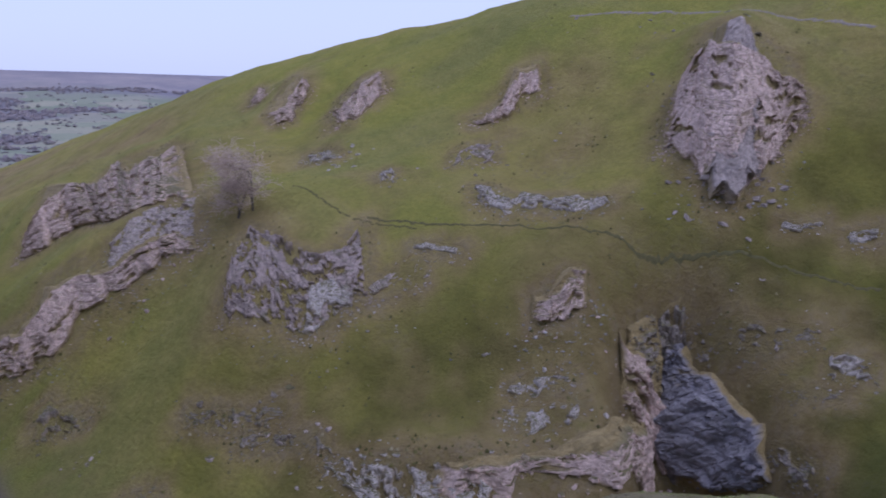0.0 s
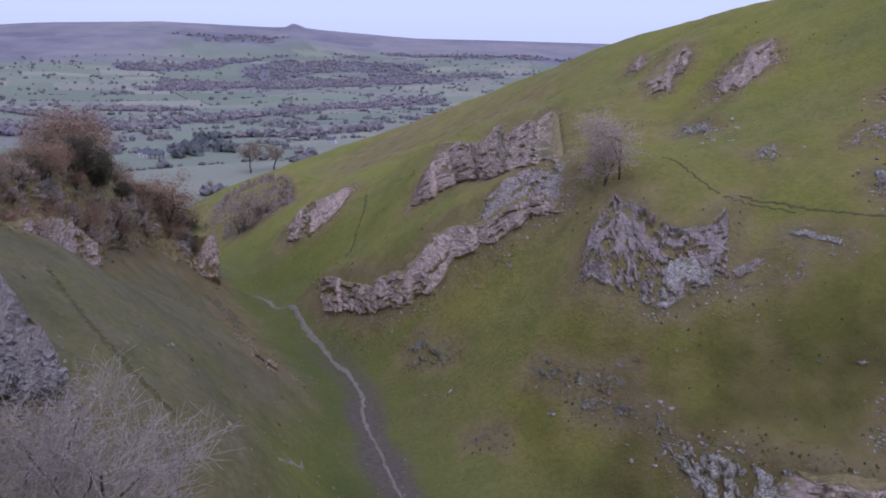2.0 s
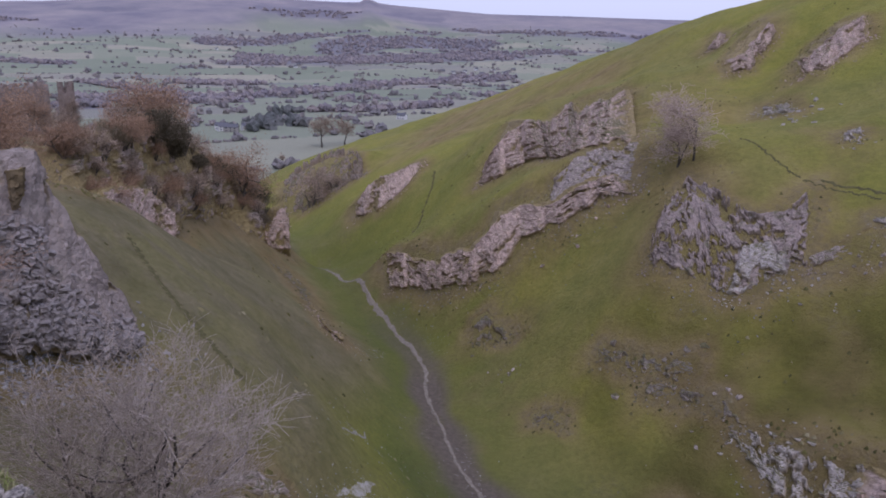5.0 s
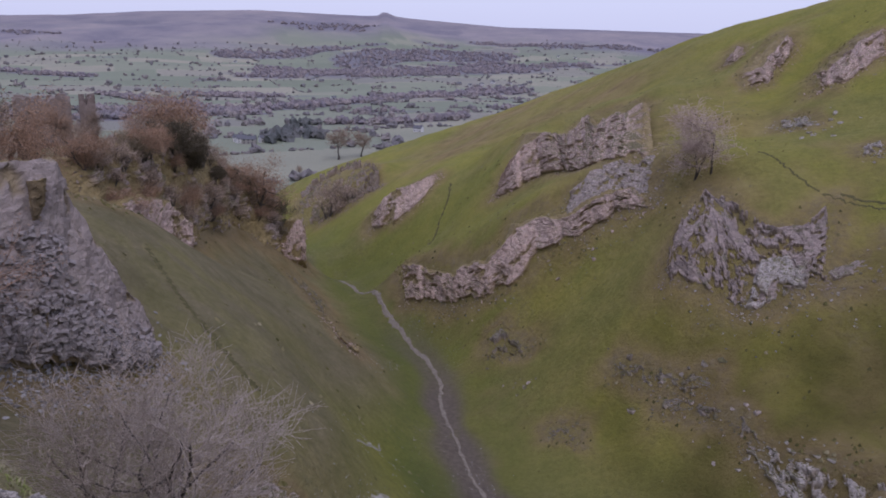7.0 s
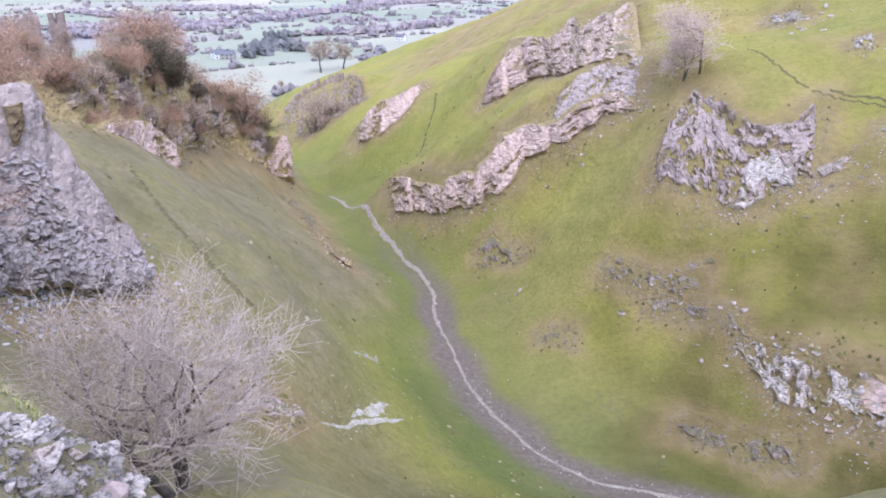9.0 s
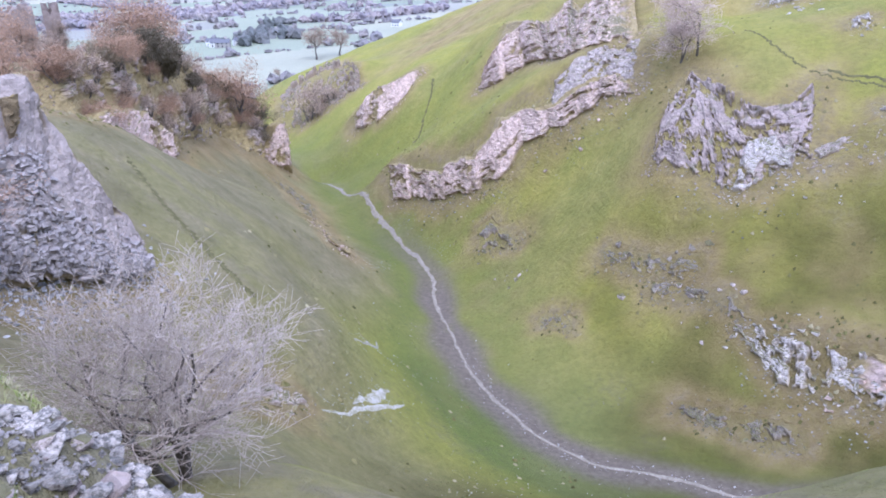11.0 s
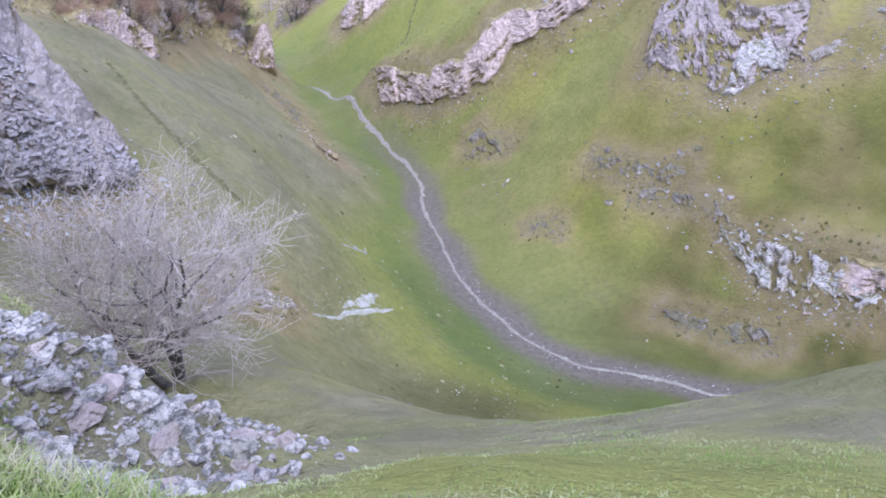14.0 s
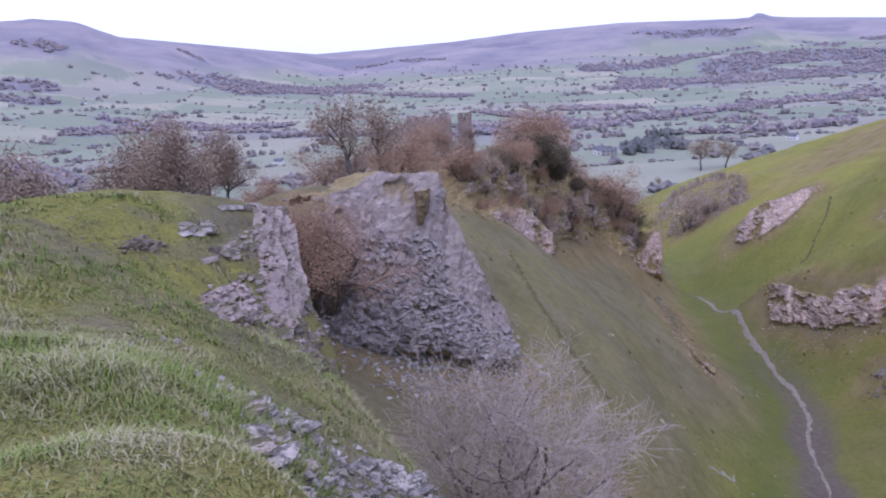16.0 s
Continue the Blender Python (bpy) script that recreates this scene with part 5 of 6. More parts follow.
# scrub rooted on the ledges of the castle cliff, thickest along its brow
pick = np.random.default_rng(63)
cliff = FACES["grey brown cliff overgrown with shrubs below a castle"]
for k in range(66):
    u = int(pick.uniform(0.02, 0.97) * (cliff.shape[0] - 1))
    v = 1 - pick.random() ** (1.7 if u < 0.55 * cliff.shape[0] else 1.1) * 0.85
    p = cliff[u, int(v * (cliff.shape[1] - 1))]
    kind = ("brown_scrub", "scrub", "rust_scrub", "brown_scrub", "ivy_scrub", "rust_scrub", "brown_scrub", "rust_scrub")[pick.integers(8)]
    root, tall, used = KINDS[kind]
    m = Matrix.Translation((p[0], p[1], p[2] - 0.3)) @ Matrix.Rotation(pick.uniform(0, 6.28), 4, "Z")
    ob = copy_thing(root, m) if used else root
    KINDS[kind][2] = True
    ob.matrix_basis = m @ Matrix.Scale(pick.uniform(1.8, 4.3) / tall, 4)
    tagged(ob, {"scrub": "olive brown shrub rooted on the castle cliff", "ivy_scrub": "dark ivy bush clinging to the castle cliff", "rust_scrub": "rusty brown shrub rooted on the castle cliff", "brown_scrub": "bare pinkish brown shrub rooted on the castle cliff"}[kind], "shrub", "shrubs of the castle cliff")

# ---- boulders ----


def stone_mesh(seed, flat=0.6, detail=2, rough=0.22):
    """An angular weathered block about one metre across."""
    rng = np.random.default_rng(seed)
    bm = bmesh.new()
    for _ in range(13):
        v = rng.normal(0, 1, 3)
        v /= np.linalg.norm(v)
        bm.verts.new(v * rng.uniform(0.38, 0.55) * np.array([1, rng.uniform(0.65, 1), flat]))
    bmesh.ops.convex_hull(bm, input=bm.verts)
    loose = [v for v in bm.verts if not v.link_faces]
    bmesh.ops.delete(bm, geom=loose, context="VERTS")
    if detail:
        bmesh.ops.subdivide_edges(bm, edges=bm.edges, cuts=detail, use_grid_fill=True)
        bmesh.ops.triangulate(bm, faces=bm.faces)
        for v in bm.verts:
            n = noise.noise(v.co * 3.1 + Vector((seed, 0, 0))) + 0.6 * noise.noise(v.co * 7.3 + Vector((0, seed, 0)))
            step = 0.05 * math.floor(v.co.z * 9 + seed) % 2
            v.co *= 1 + rough * n * 0.6 + 0.05 * (step - 0.05)
    me = bpy.data.meshes.new("boulder")
    bm.to_mesh(me)
    bm.free()
    return me


def boulder_mesh(seed, cuts=11):
    """A worn limestone lump with broken flat faces, about one metre across."""
    rng = np.random.default_rng(seed)
    bm = bmesh.new()
    bmesh.ops.create_icosphere(bm, subdivisions=4, radius=0.5)
    planes = []
    for _ in range(cuts):
        n = rng.normal(0, 1, 3) * (1, 1, 1.4)
        planes.append((Vector(n / np.linalg.norm(n)), rng.uniform(0.24, 0.42)))
    for v in bm.verts:
        wob = 0.05 * noise.noise(v.co * 4.0 + Vector((seed, 0, 0)))
        for n, d in planes:
            over = v.co.dot(n) - d - wob
            if over > 0:
                v.co -= n * over * 0.92
        pit = noise.noise(v.co * 9.0 + Vector((0, seed, 0))) * 0.03 + noise.noise(v.co * 21.0 + Vector((0, 0, seed))) * 0.016
        bed = 0.022 * math.sin(v.co.z * 34 + 3 * noise.noise(v.co * 3.0))
        v.co *= 1 + pit * 1.6 + bed
    me = bpy.data.meshes.new("boulder")
    bm.to_mesh(me)
    bm.free()
    return me


def with_material(me, mat):
    c = me.copy()
    c.materials.clear()
    c.materials.append(mat)
    return c


ROUGH = [boulder_mesh(200 + k) for k in range(6)]
PLAIN = [stone_mesh(230 + k, (0.5, 0.65, 0.8)[k % 3], 0) for k in range(6)]


def stone(name, me, x, y, size, rng, label, group, sink=0.25, tilt=0.35):
    ob = new(name, me)
    ob.matrix_basis = Matrix.Translation((x, y, height(x, y) + size * (0.22 - sink))) @ Euler((rng.normal(0, tilt), rng.normal(0, tilt), rng.uniform(0, 6.28))).to_matrix().to_4x4() @ Matrix.Diagonal((size * rng.uniform(0.8, 1.25), size * rng.uniform(0.7, 1.1), size * rng.uniform(0.7, 1.05), 1))
    return tagged(ob, label, "boulder", group)


# where loose rocks lie: line of (x, y), breadth, count, smallest, largest, rock, label
SPREADS = (
    (((21.4, 87.8), (23.7, 84.5), (27.4, 81.1), (30.5, 80.2)), 1.3, 30, 0.4, 1.5, "ROCK_DARK", "dark weathered boulder in a line across the turf"),
    (((24.5, 82.0), (27.9, 78.1), (30.4, 74.9), (31.4, 70.9)), 1.6, 34, 0.4, 1.4, "ROCK_GREY", "grey limestone boulder in a line across the turf"),
    (((31.4, 71.1), (33.9, 67.1), (37.0, 64.3)), 0.9, 26, 0.3, 1.2, "ROCK_WHITE", "white limestone boulder on a rock band"),
    (((24.1, 64.9), (27.3, 61.8), (31.5, 59.0), (30.6, 56.4)), 1.2, 26, 0.2, 0.8, "ROCK_DARK", "dark weathered boulder low on the slope"),
    (((11.0, 100.2), (12.0, 94.7)), 0.9, 12, 0.3, 1, "ROCK_GREY", "grey limestone boulder at the slope foot"),
    (((13.3, 84.7), (15.6, 83.9), (15.9, 81.4)), 0.7, 9, 0.3, 0.9, "ROCK_DARK", "mossy boulder in a small turf scar"),
    (((17.6, 68.2), (21.0, 70.1)), 0.6, 5, 0.2, 0.5, "ROCK_DARK", "mossy boulder in a small turf scar"),
    (((43.8, 83.5), (44.9, 80.0), (49.1, 79.3)), 1.5, 16, 0.3, 1.2, "ROCK_WHITE", "white limestone boulder below a ledge"),
    (((51.0, 64.9), (53.8, 58.6), (54.6, 54.2)), 3, 26, 0.3, 1.3, "ROCK_WHITE", "pale limestone slab in brown turf"),
    (((44.7, 85.1), (51.0, 81.7), (58.1, 79.3)), 1.2, 22, 0.3, 1.2, "ROCK_GREY", "limestone boulder on a turf ledge"),
    (((53.4, 121.9), (59.8, 117.5), (52.8, 111.6)), 1.5, 14, 0.4, 1.6, "ROCK_WHITE", "white limestone boulder in a hillside hollow"),
    (((64.6, 97.2), (73.8, 95.2), (80.3, 92.2)), 4, 20, 0.3, 1.5, "ROCK_GREY", "limestone boulder on brown turf"),
    (((96.6, 90.8), (91.5, 80.0), (86.1, 73.0)), 2.5, 22, 0.4, 1.8, "ROCK_DARK", "dark broken boulder beside the pinnacle"),
    (((100.2, 113.2), (111.3, 98.7), (114.4, 76.1)), 3, 14, 0.4, 1.8, "ROCK_DARK", "weathered boulder high on the hill"),
    (((76.0, 57.6), (78.0, 48.5), (81.7, 41.4)), 3, 20, 0.3, 1.4, "ROCK_GREY", "limestone boulder on the slope beside the gorge"),
    (((54.2, 131.1), (55.1, 120.2), (52.8, 111.2)), 1.5, 16, 0.3, 1.3, "ROCK_WHITE", "white limestone boulder in a hillside hollow"),
    (((20.8, 113.7), (26.8, 111.5), (23.8, 112.5)), 2, 24, 0.3, 1.3, "ROCK", "pinkish limestone boulder below the cliff"),
)
rng = np.random.default_rng(77)
sets = {k: [with_material(me, MATS[k]) for me in PLAIN] for k in MATS}
fine_sets = {k: [with_material(me, MATS[k]) for me in ROUGH] for k in MATS}
for line, wide, count, small, large, rock, label in SPREADS:
    p = spaced(line, 200)
    for _ in range(count):
        c = p[rng.integers(200)] + rng.normal(0, wide, 2)
        stone("boulder", sets[rock][rng.integers(6)], c[0], c[1], small + (large - small) * rng.random() ** 2.2, rng, label, "loose boulders on the slopes")


def scree(name, line, wide, count, small, large, mat, label, seed):
    """Loose stones too many to count, as one mesh."""
    r = np.random.default_rng(seed)
    p = spaced(line, 300)
    c = p[r.integers(300, size=count)] + r.normal(0, 1, (count, 2)) * wide
    z = surface(c[:, 0], c[:, 1])
    co, faces, at = [], [], 0
    shapes = []
    for me in PLAIN:
        shapes.append((np.array([v.co for v in me.vertices]), [tuple(f.vertices) for f in me.polygons]))
    for (x, y), h in zip(c, z):
        v, f = shapes[r.integers(len(shapes))]
        s = small + (large - small) * r.random() ** 2.5
        turn = np.array(Euler((r.normal(0, 0.5), r.normal(0, 0.5), r.uniform(0, 6.28))).to_matrix())
        co.append(v @ turn.T * s * (1, 1, 0.6) + (x, y, h + 0.03 * s))
        faces += [tuple(i + at for i in k) for k in f]
        at += len(v)
    me = bpy.data.meshes.new(name)
    me.from_pydata(np.vstack(co).tolist(), [], faces)
    me.materials.append(mat)
    return tagged(new(name, me), label, "stones", kind="stuff")


def stone_mat(name, *tones):
    m = Mat(name, 0.9, 0.2)
    m.color(m.mix(m.ramp(m.noise(0.12, 4), (0.4, 0.0), (0.7, 0.5)), m.ramp(m.island(), *[(0.1 + 0.8 * i / (len(tones) - 1), t) for i, t in enumerate(tones)]), (0.14, 0.135, 0.12)))
    return m.m


GRAVEL = stone_mat("pale_stones", (0.27, 0.26, 0.25), (0.42, 0.4, 0.39), (0.6, 0.58, 0.56))
SCREE = stone_mat("grey_scree", (0.16, 0.15, 0.145), (0.25, 0.235, 0.23), (0.38, 0.36, 0.35))
scree("pale_gravel", ((-7.3, 64.1), (-6.7, 76.3)), 0.5, 120, 0.05, 0.16, GRAVEL, "patch of pale bare stones in turf", 300)
scree("pale_gravel", ((-8.1, 50.0), (-6.2, 53.1), (-4.2, 57.6), (-3.2, 56.5)), 0.8, 320, 0.05, 0.18, GRAVEL, "larger scrape of pale bare stones in turf", 301)
scree("pale_gravel", ((-6.6, 133.1), (-3.4, 127.0), (0.5, 116.8), (2.6, 110.0)), 0.9, 240, 0.05, 0.2, GRAVEL, "pale stones strewn beside the footpath", 302)
scree("pale_gravel", ((-9.5, 96.2), (-6.6, 111.6)), 0.8, 90, 0.08, 0.3, GRAVEL, "pale stones on the dale floor", 303)
scree("pale_gravel", ((-8.8, 58.9), (-5.1, 64.7), (-2.9, 87.8), (0.7, 58.4)), 4, 240, 0.06, 0.22, GRAVEL, "small stones strewn over the dale floor", 304)
scree("pale_gravel", ((3.1, 42.9), (7.0, 50.7), (11.6, 49.6)), 3, 180, 0.06, 0.2, GRAVEL, "small stones strewn over the dale floor", 305)
scree("path_stones", ((4.0, 82.2), (5.9, 71.4), (8.7, 64.1), (13.4, 58.5), (20.6, 55.4), (25.8, 51.5)), 0.7, 500, 0.06, 0.25, GRAVEL, "loose stones along the footpath", 306)
scree("scree", ((-26.5, 39.1), (-25.7, 43.7), (-24.2, 47.4), (-22.8, 52.4)), 2.6, 4200, 0.12, 0.6, SCREE, "grey limestone scree below the buttress", 307)
scree("scree", ((20.8, 114.0), (25.4, 112.6), (29.3, 108.7)), 3, 300, 0.12, 0.55, SCREE, "pinkish scree below the cliff", 308)
scree("scree", ((-5.9, 136.1), (3.2, 123.4), (9.4, 117.9), (13.2, 116.6)), 1.5, 260, 0.15, 0.6, SCREE, "limestone rubble below a crag", 309)
scree("scree", ((28.7, 90.3), (32.5, 87.1), (34.9, 84.2), (38.3, 83.2), (42.4, 82.9)), 1.8, 200, 0.1, 0.5, SCREE, "limestone rubble below a crag", 310)
scree("scree", ((31.3, 66.7), (32.9, 61.8), (36.1, 57.1), (39.0, 54.1)), 1.3, 220, 0.1, 0.45, SCREE, "white limestone rubble below a rock band", 311)
scree("scree", ((81.5, 68.7), (83.0, 63.4), (87.2, 61.5), (97.3, 63.1)), 2.5, 160, 0.15, 0.7, SCREE, "limestone rubble below the pinnacle", 312)
scree("scree", ((62.4, 86.7), (66.2, 79.0), (72.1, 73.4)), 1.5, 140, 0.12, 0.5, SCREE, "limestone rubble below a ledge", 313)
scree("scree", ((54.1, 66.9), (57.2, 62.7), (63.7, 62.1)), 3, 260, 0.15, 0.7, SCREE, "limestone rubble on brown turf", 314)

# ---- the near outcrop on the spur ----
rng = np.random.default_rng(31)
NEAR_LABEL = ("jagged white limestone block bedded in mossy turf", "lichened grey limestone slab on the near outcrop", "small pale limestone fragment in the turf")
near = 0
for k in range(1700):
    a, d = radians(rng.uniform(-44, -13)), rng.uniform(2.3, 9.0)
    c = np.array([d * math.sin(a), d * math.cos(a)])
    if bumps(c[0], c[1], 0.9, 75) < -0.55 or d > 8.8 - 0.08 * abs(math.degrees(a) + 30) * 1.5 or (d < 4.4 and (abs(a + radians(30)) > radians(5) or rng.random() < 0.3)):
        continue
    if near == 290:
        break
    near += 1
    s = (0.07 + 0.25 * rng.random() ** 1.5) * (0.5 if d < 4.4 else 1.0)
    rock = "ROCK_LICHEN" if rng.random() < 0.7 else "ROCK_GREY" if rng.random() < 0.5 else "ROCK_MOSSY"
    ob = new("limestone_block", fine_sets[rock][rng.integers(6)])
    ob.matrix_basis = Matrix.Translation((c[0], c[1], height(c[0], c[1]) + 0.06 * s)) @ Euler((rng.normal(0.1, 0.22), rng.normal(-0.1, 0.22), 0.5 + rng.normal(0, 0.6))).to_matrix().to_4x4() @ Matrix.Diagonal((s * rng.uniform(1.1, 1.9), s * rng.uniform(0.8, 1.2), s * rng.uniform(0.5, 0.95), 1))
    tagged(ob, NEAR_LABEL[0 if s > 0.25 else 1 if rock == "ROCK_GREY" else 2], "boulder", "blocks of the near outcrop")

scree("outcrop_stones", ((-4.4, 4.9), (-3.7, 6.2), (-2.7, 6.5), (-2.1, 6.3)), 0.75, 650, 0.08, 0.26, ROCK_LICHEN, "broken lichened limestone packed between the blocks of the near outcrop", 331)
scree("outcrop_rubble", ((-4.2, 5.0), (-3.6, 6.2), (-2.6, 6.4), (-2.2, 6.2)), 0.7, 500, 0.03, 0.12, SCREE_STONE, "small broken limestone between the blocks of the near outcrop", 330)

# ---- stepped ledges on the rim ----


def ledge(bottom, top, courses, count, size, rock, label, seed):
    """Flat weathered blocks lying in courses between a foot and a brow."""
    r = np.random.default_rng(seed)
    b, t = spaced(bottom, 60), spaced(top, 60)
    root = new("rock_ledge")
    yaw = math.atan2(*(b[-1] - b[0])[1::-1])
    fill = []
    for k in range(count):
        v = (r.integers(courses) + r.normal(0, 0.12)) / max(courses - 1, 1)
        i = r.integers(60)
        c = b[i] * (1 - v) + t[i] * v
        z = c[2] if len(c) == 3 else height(c[0], c[1]) + 0.04
        s = size * r.uniform(0.5, 1.5)
        if k > 70:
            fill.append((c[0], c[1], z, s))
            continue
        ob = new("block", BLOCKS[rock if r.random() < 0.75 else "ROCK_DARK"][r.integers(5)])
        ob.parent = root
        ob.matrix_basis = Matrix.Translation((c[0], c[1], z - 0.1 * s)) @ Euler((r.normal(0, 0.12), r.normal(0, 0.12), yaw + r.normal(0, 0.35))).to_matrix().to_4x4() @ Matrix.Diagonal((s * 1.5, s, s * 0.6, 1))
    if fill:
        fill = np.array(fill)
        rubble(root, fill[:, :3], fill[:, 3] * 1.2, MATS[rock], r)
    return tagged(root, label, "rock ledge", "ledges on the cliff rim")


ledge(((-11.51, 13.31, 45.73), (-10.46, 12.63, 45.11), (-9.38, 11.96, 45.0)), ((-12.77, 14.6, 46.69), (-12.14, 14.61, 46.76), (-11.45, 14.4, 46.78)), 9, 90, 0.15, "ROCK_GREY", "stepped dark limestone ledge at the cliff rim", 500)
ledge(((-9.35, 9.47), (-9.4, 10.18), (-10.11, 11.83)), ((-9.63, 10.01), (-10.0, 11.03), (-10.7, 12.62)), 5, 50, 0.13, "ROCK_GREY", "low broken limestone ledge under turf", 501)
ledge(((-7.77, 7.77), (-8.01, 8.54), (-8.21, 9.67)), ((-8.72, 9.08), (-9.05, 10.03), (-8.97, 10.66)), 5, 50, 0.13, "ROCK_GREY", "scattered limestone blocks below the rim", 502)
ledge(((-10.08, 9.77), (-10.03, 10.15), (-10.11, 10.47)), ((-10.18, 9.96), (-10.31, 10.45), (-10.23, 10.61)), 2, 24, 0.14, "ROCK_WHITE", "small white limestone outcrop in turf", 503)
ledge(((-10.88, 11.7), (-11.05, 12.29), (-11.27, 13.0)), ((-10.96, 11.79), (-11.14, 12.4), (-11.36, 13.12)), 1, 16, 0.14, "ROCK_WHITE", "row of white stones along the turf rim", 504)
ledge(((-7.46, 8.86), (-7.54, 9.49), (-6.23, 8.17)), ((-8.07, 9.77), (-8.2, 10.46), (-7.82, 10.3)), 4, 70, 0.13, "ROCK_GREY", "grey stones down the broken rim", 505)

# ---- bare scrapes ----


def scrape_material():
    m = Mat("pale_bare_earth", 0.95, 0.1)
    k = m.math("ADD", m.math("MULTIPLY", m.noise(0.9, 5, 0.7), 0.6), m.math("MULTIPLY", m.noise(0.2, 4, 0.7), 0.4))
    return m.color(m.ramp(k, (0.38, (0.17, 0.16, 0.07)), (0.47, (0.26, 0.24, 0.18)), (0.56, (0.36, 0.34, 0.305)))).m


CHALK = scrape_material()
tagged(ribbon("bare_scrape", ((-7.4, 64.2), (-6.8, 67.0), (-6.5, 77.2)), 0.3, 0.06, CHALK, 96, None, 40, 1.0), "pale bare earth scrape in turf", "bare ground", kind="structure")
tagged(ribbon("bare_scrape", ((-6.6, 52.8), (-5.5, 55.0), (-3.9, 58.5)), 0.5, 0.06, CHALK, 97, None, 40, 1.0), "pale bare earth scrape in turf", "bare ground", kind="structure")
tagged(ribbon("bare_scrape", ((-8.4, 49.3), (-6.2, 52.4), (-2.8, 58.0)), 0.3, 0.06, CHALK, 98, None, 40, 1.0), "pale bare earth scrape in turf", "bare ground", kind="structure")

# ---- worn tracks ----


def track_material():
    t = Mat("worn_earth", 0.95, 0.1)
    return t.color(t.ramp(t.noise(0.7, 5, 0.7), (0.3, (0.07, 0.066, 0.028)), (0.7, (0.13, 0.115, 0.055)))).bump(t.noise(0.3, 4), 0.1).m


EARTH = track_material()
TRACKS = (
    (((49.0, 94.8), (55.8, 86.5), (62.7, 80.6), (72.0, 69.1), (78.9, 61.4), (84.1, 53.1), (90.5, 45.6)), 0.28, 91),
    (((1.4, 184.7), (0.6, 176.4), (-1.2, 168.5), (-2.6, 153.5)), 0.35, 92),
    (((-27.3, 69.3), (-23.6, 65.0), (-20.3, 61.7), (-17.1, 58.5), (-14.3, 55.8)), 0.4, 93),
    (((43.9, 108.8), (46.5, 97.7), (49.9, 92.5), (53.1, 88.2)), 0.2, 94),
    (((104.3, 116.4), (114.6, 99.2), (118.4, 79.1), (121.6, 66.8)), 0.5, 95),
)
for line, width, seed in TRACKS:
    tagged(ribbon("worn_track", line, width, 0.04, PATH_STONE if seed == 95 else EARTH, seed), "narrow dark trodden sheep track across turf", "path", kind="structure")

# ---- rough tufts on the slopes ----


def tuft_material():
    m = Mat("rough_tufts", 0.95, 0.05)
    return m.color(m.ramp(m.island(), (0.1, (0.07, 0.066, 0.026)), (0.45, (0.13, 0.118, 0.045)), (0.75, (0.2, 0.17, 0.085)), (0.95, (0.28, 0.245, 0.15)))).m


def tufts(count, seed):
    """Small tufts of coarse grass and sedge, thickest on the brown turf round the crags."""
    r = np.random.default_rng(seed)
    az, d = np.radians(r.uniform(-36, 58, count)), 40 + 150 * r.random(count)
    x, y = d * np.sin(az), d * np.cos(az)
    bare, brown = bare_ground(x, y)
    odds = 0.015 + 0.9 * ease(0.25, 0.8, brown) * ease(-0.3, 0.5, bumps(x, y, 5, 91)) + 0.15 * ease(0.3, 0.8, bumps(x, y, 9, 92))
    keep = (r.random(count) < odds) & (off_line(FLOOR, x, y)[0] > 4)
    x, y = x[keep], y[keep]
    n = len(x)
    z = surface(x, y)
    s = r.uniform(0.1, 0.32, n)
    ang = np.arange(6) * np.pi / 3
    ring = r.uniform(0.7, 1.3, (n, 6))
    turn = r.uniform(0, 6.28, n)[:, None] + ang
    co = np.empty((n, 8, 3))
    co[:, :6, 0] = x[:, None] + s[:, None] * ring * np.cos(turn)
    co[:, :6, 1] = y[:, None] + s[:, None] * ring * np.sin(turn)
    co[:, :6, 2] = (z - 0.12)[:, None]
    co[:, 6] = np.stack([x - 0.3 * s, y, z + s * r.uniform(0.4, 0.9, n)], 1)
    co[:, 7] = np.stack([x + 0.35 * s, y + 0.2 * s, z + s * r.uniform(0.3, 0.7, n)], 1)
    one = np.array([[0, 1, 7], [1, 2, 6], [2, 3, 6], [3, 4, 6], [4, 5, 6], [5, 0, 7], [1, 6, 7], [5, 7, 6]])
    me = bpy.data.meshes.new("tufts")
    me.from_pydata(co.reshape(-1, 3).tolist(), [], (np.arange(n)[:, None, None] * 8 + one).reshape(-1, 3).tolist())
    me.materials.append(tuft_material())
    return tagged(new("grass_tufts", me), "coarse brown and olive grass tufts on the dale sides", "grass", kind="stuff")


tufts(26000, 93)

# ---- near grass ----


def grass_material(name, straw):
    m = Mat(name, 0.85, 0.15)
    k = m.math("ADD", m.math("MULTIPLY", m.island(), 0.25), m.math("ADD", m.math("MULTIPLY", m.noise(0.8, 4, 0.65), 0.6), m.math("MULTIPLY", m.noise(2.6, 3, 0.5), 0.45)))
    m.color(m.ramp(k, (0.46, (0.1, 0.145, 0.03)), (0.6, (0.17, 0.215, 0.05)), (0.7, (0.25, 0.245, 0.105)), (0.82, straw)))
    return m.m


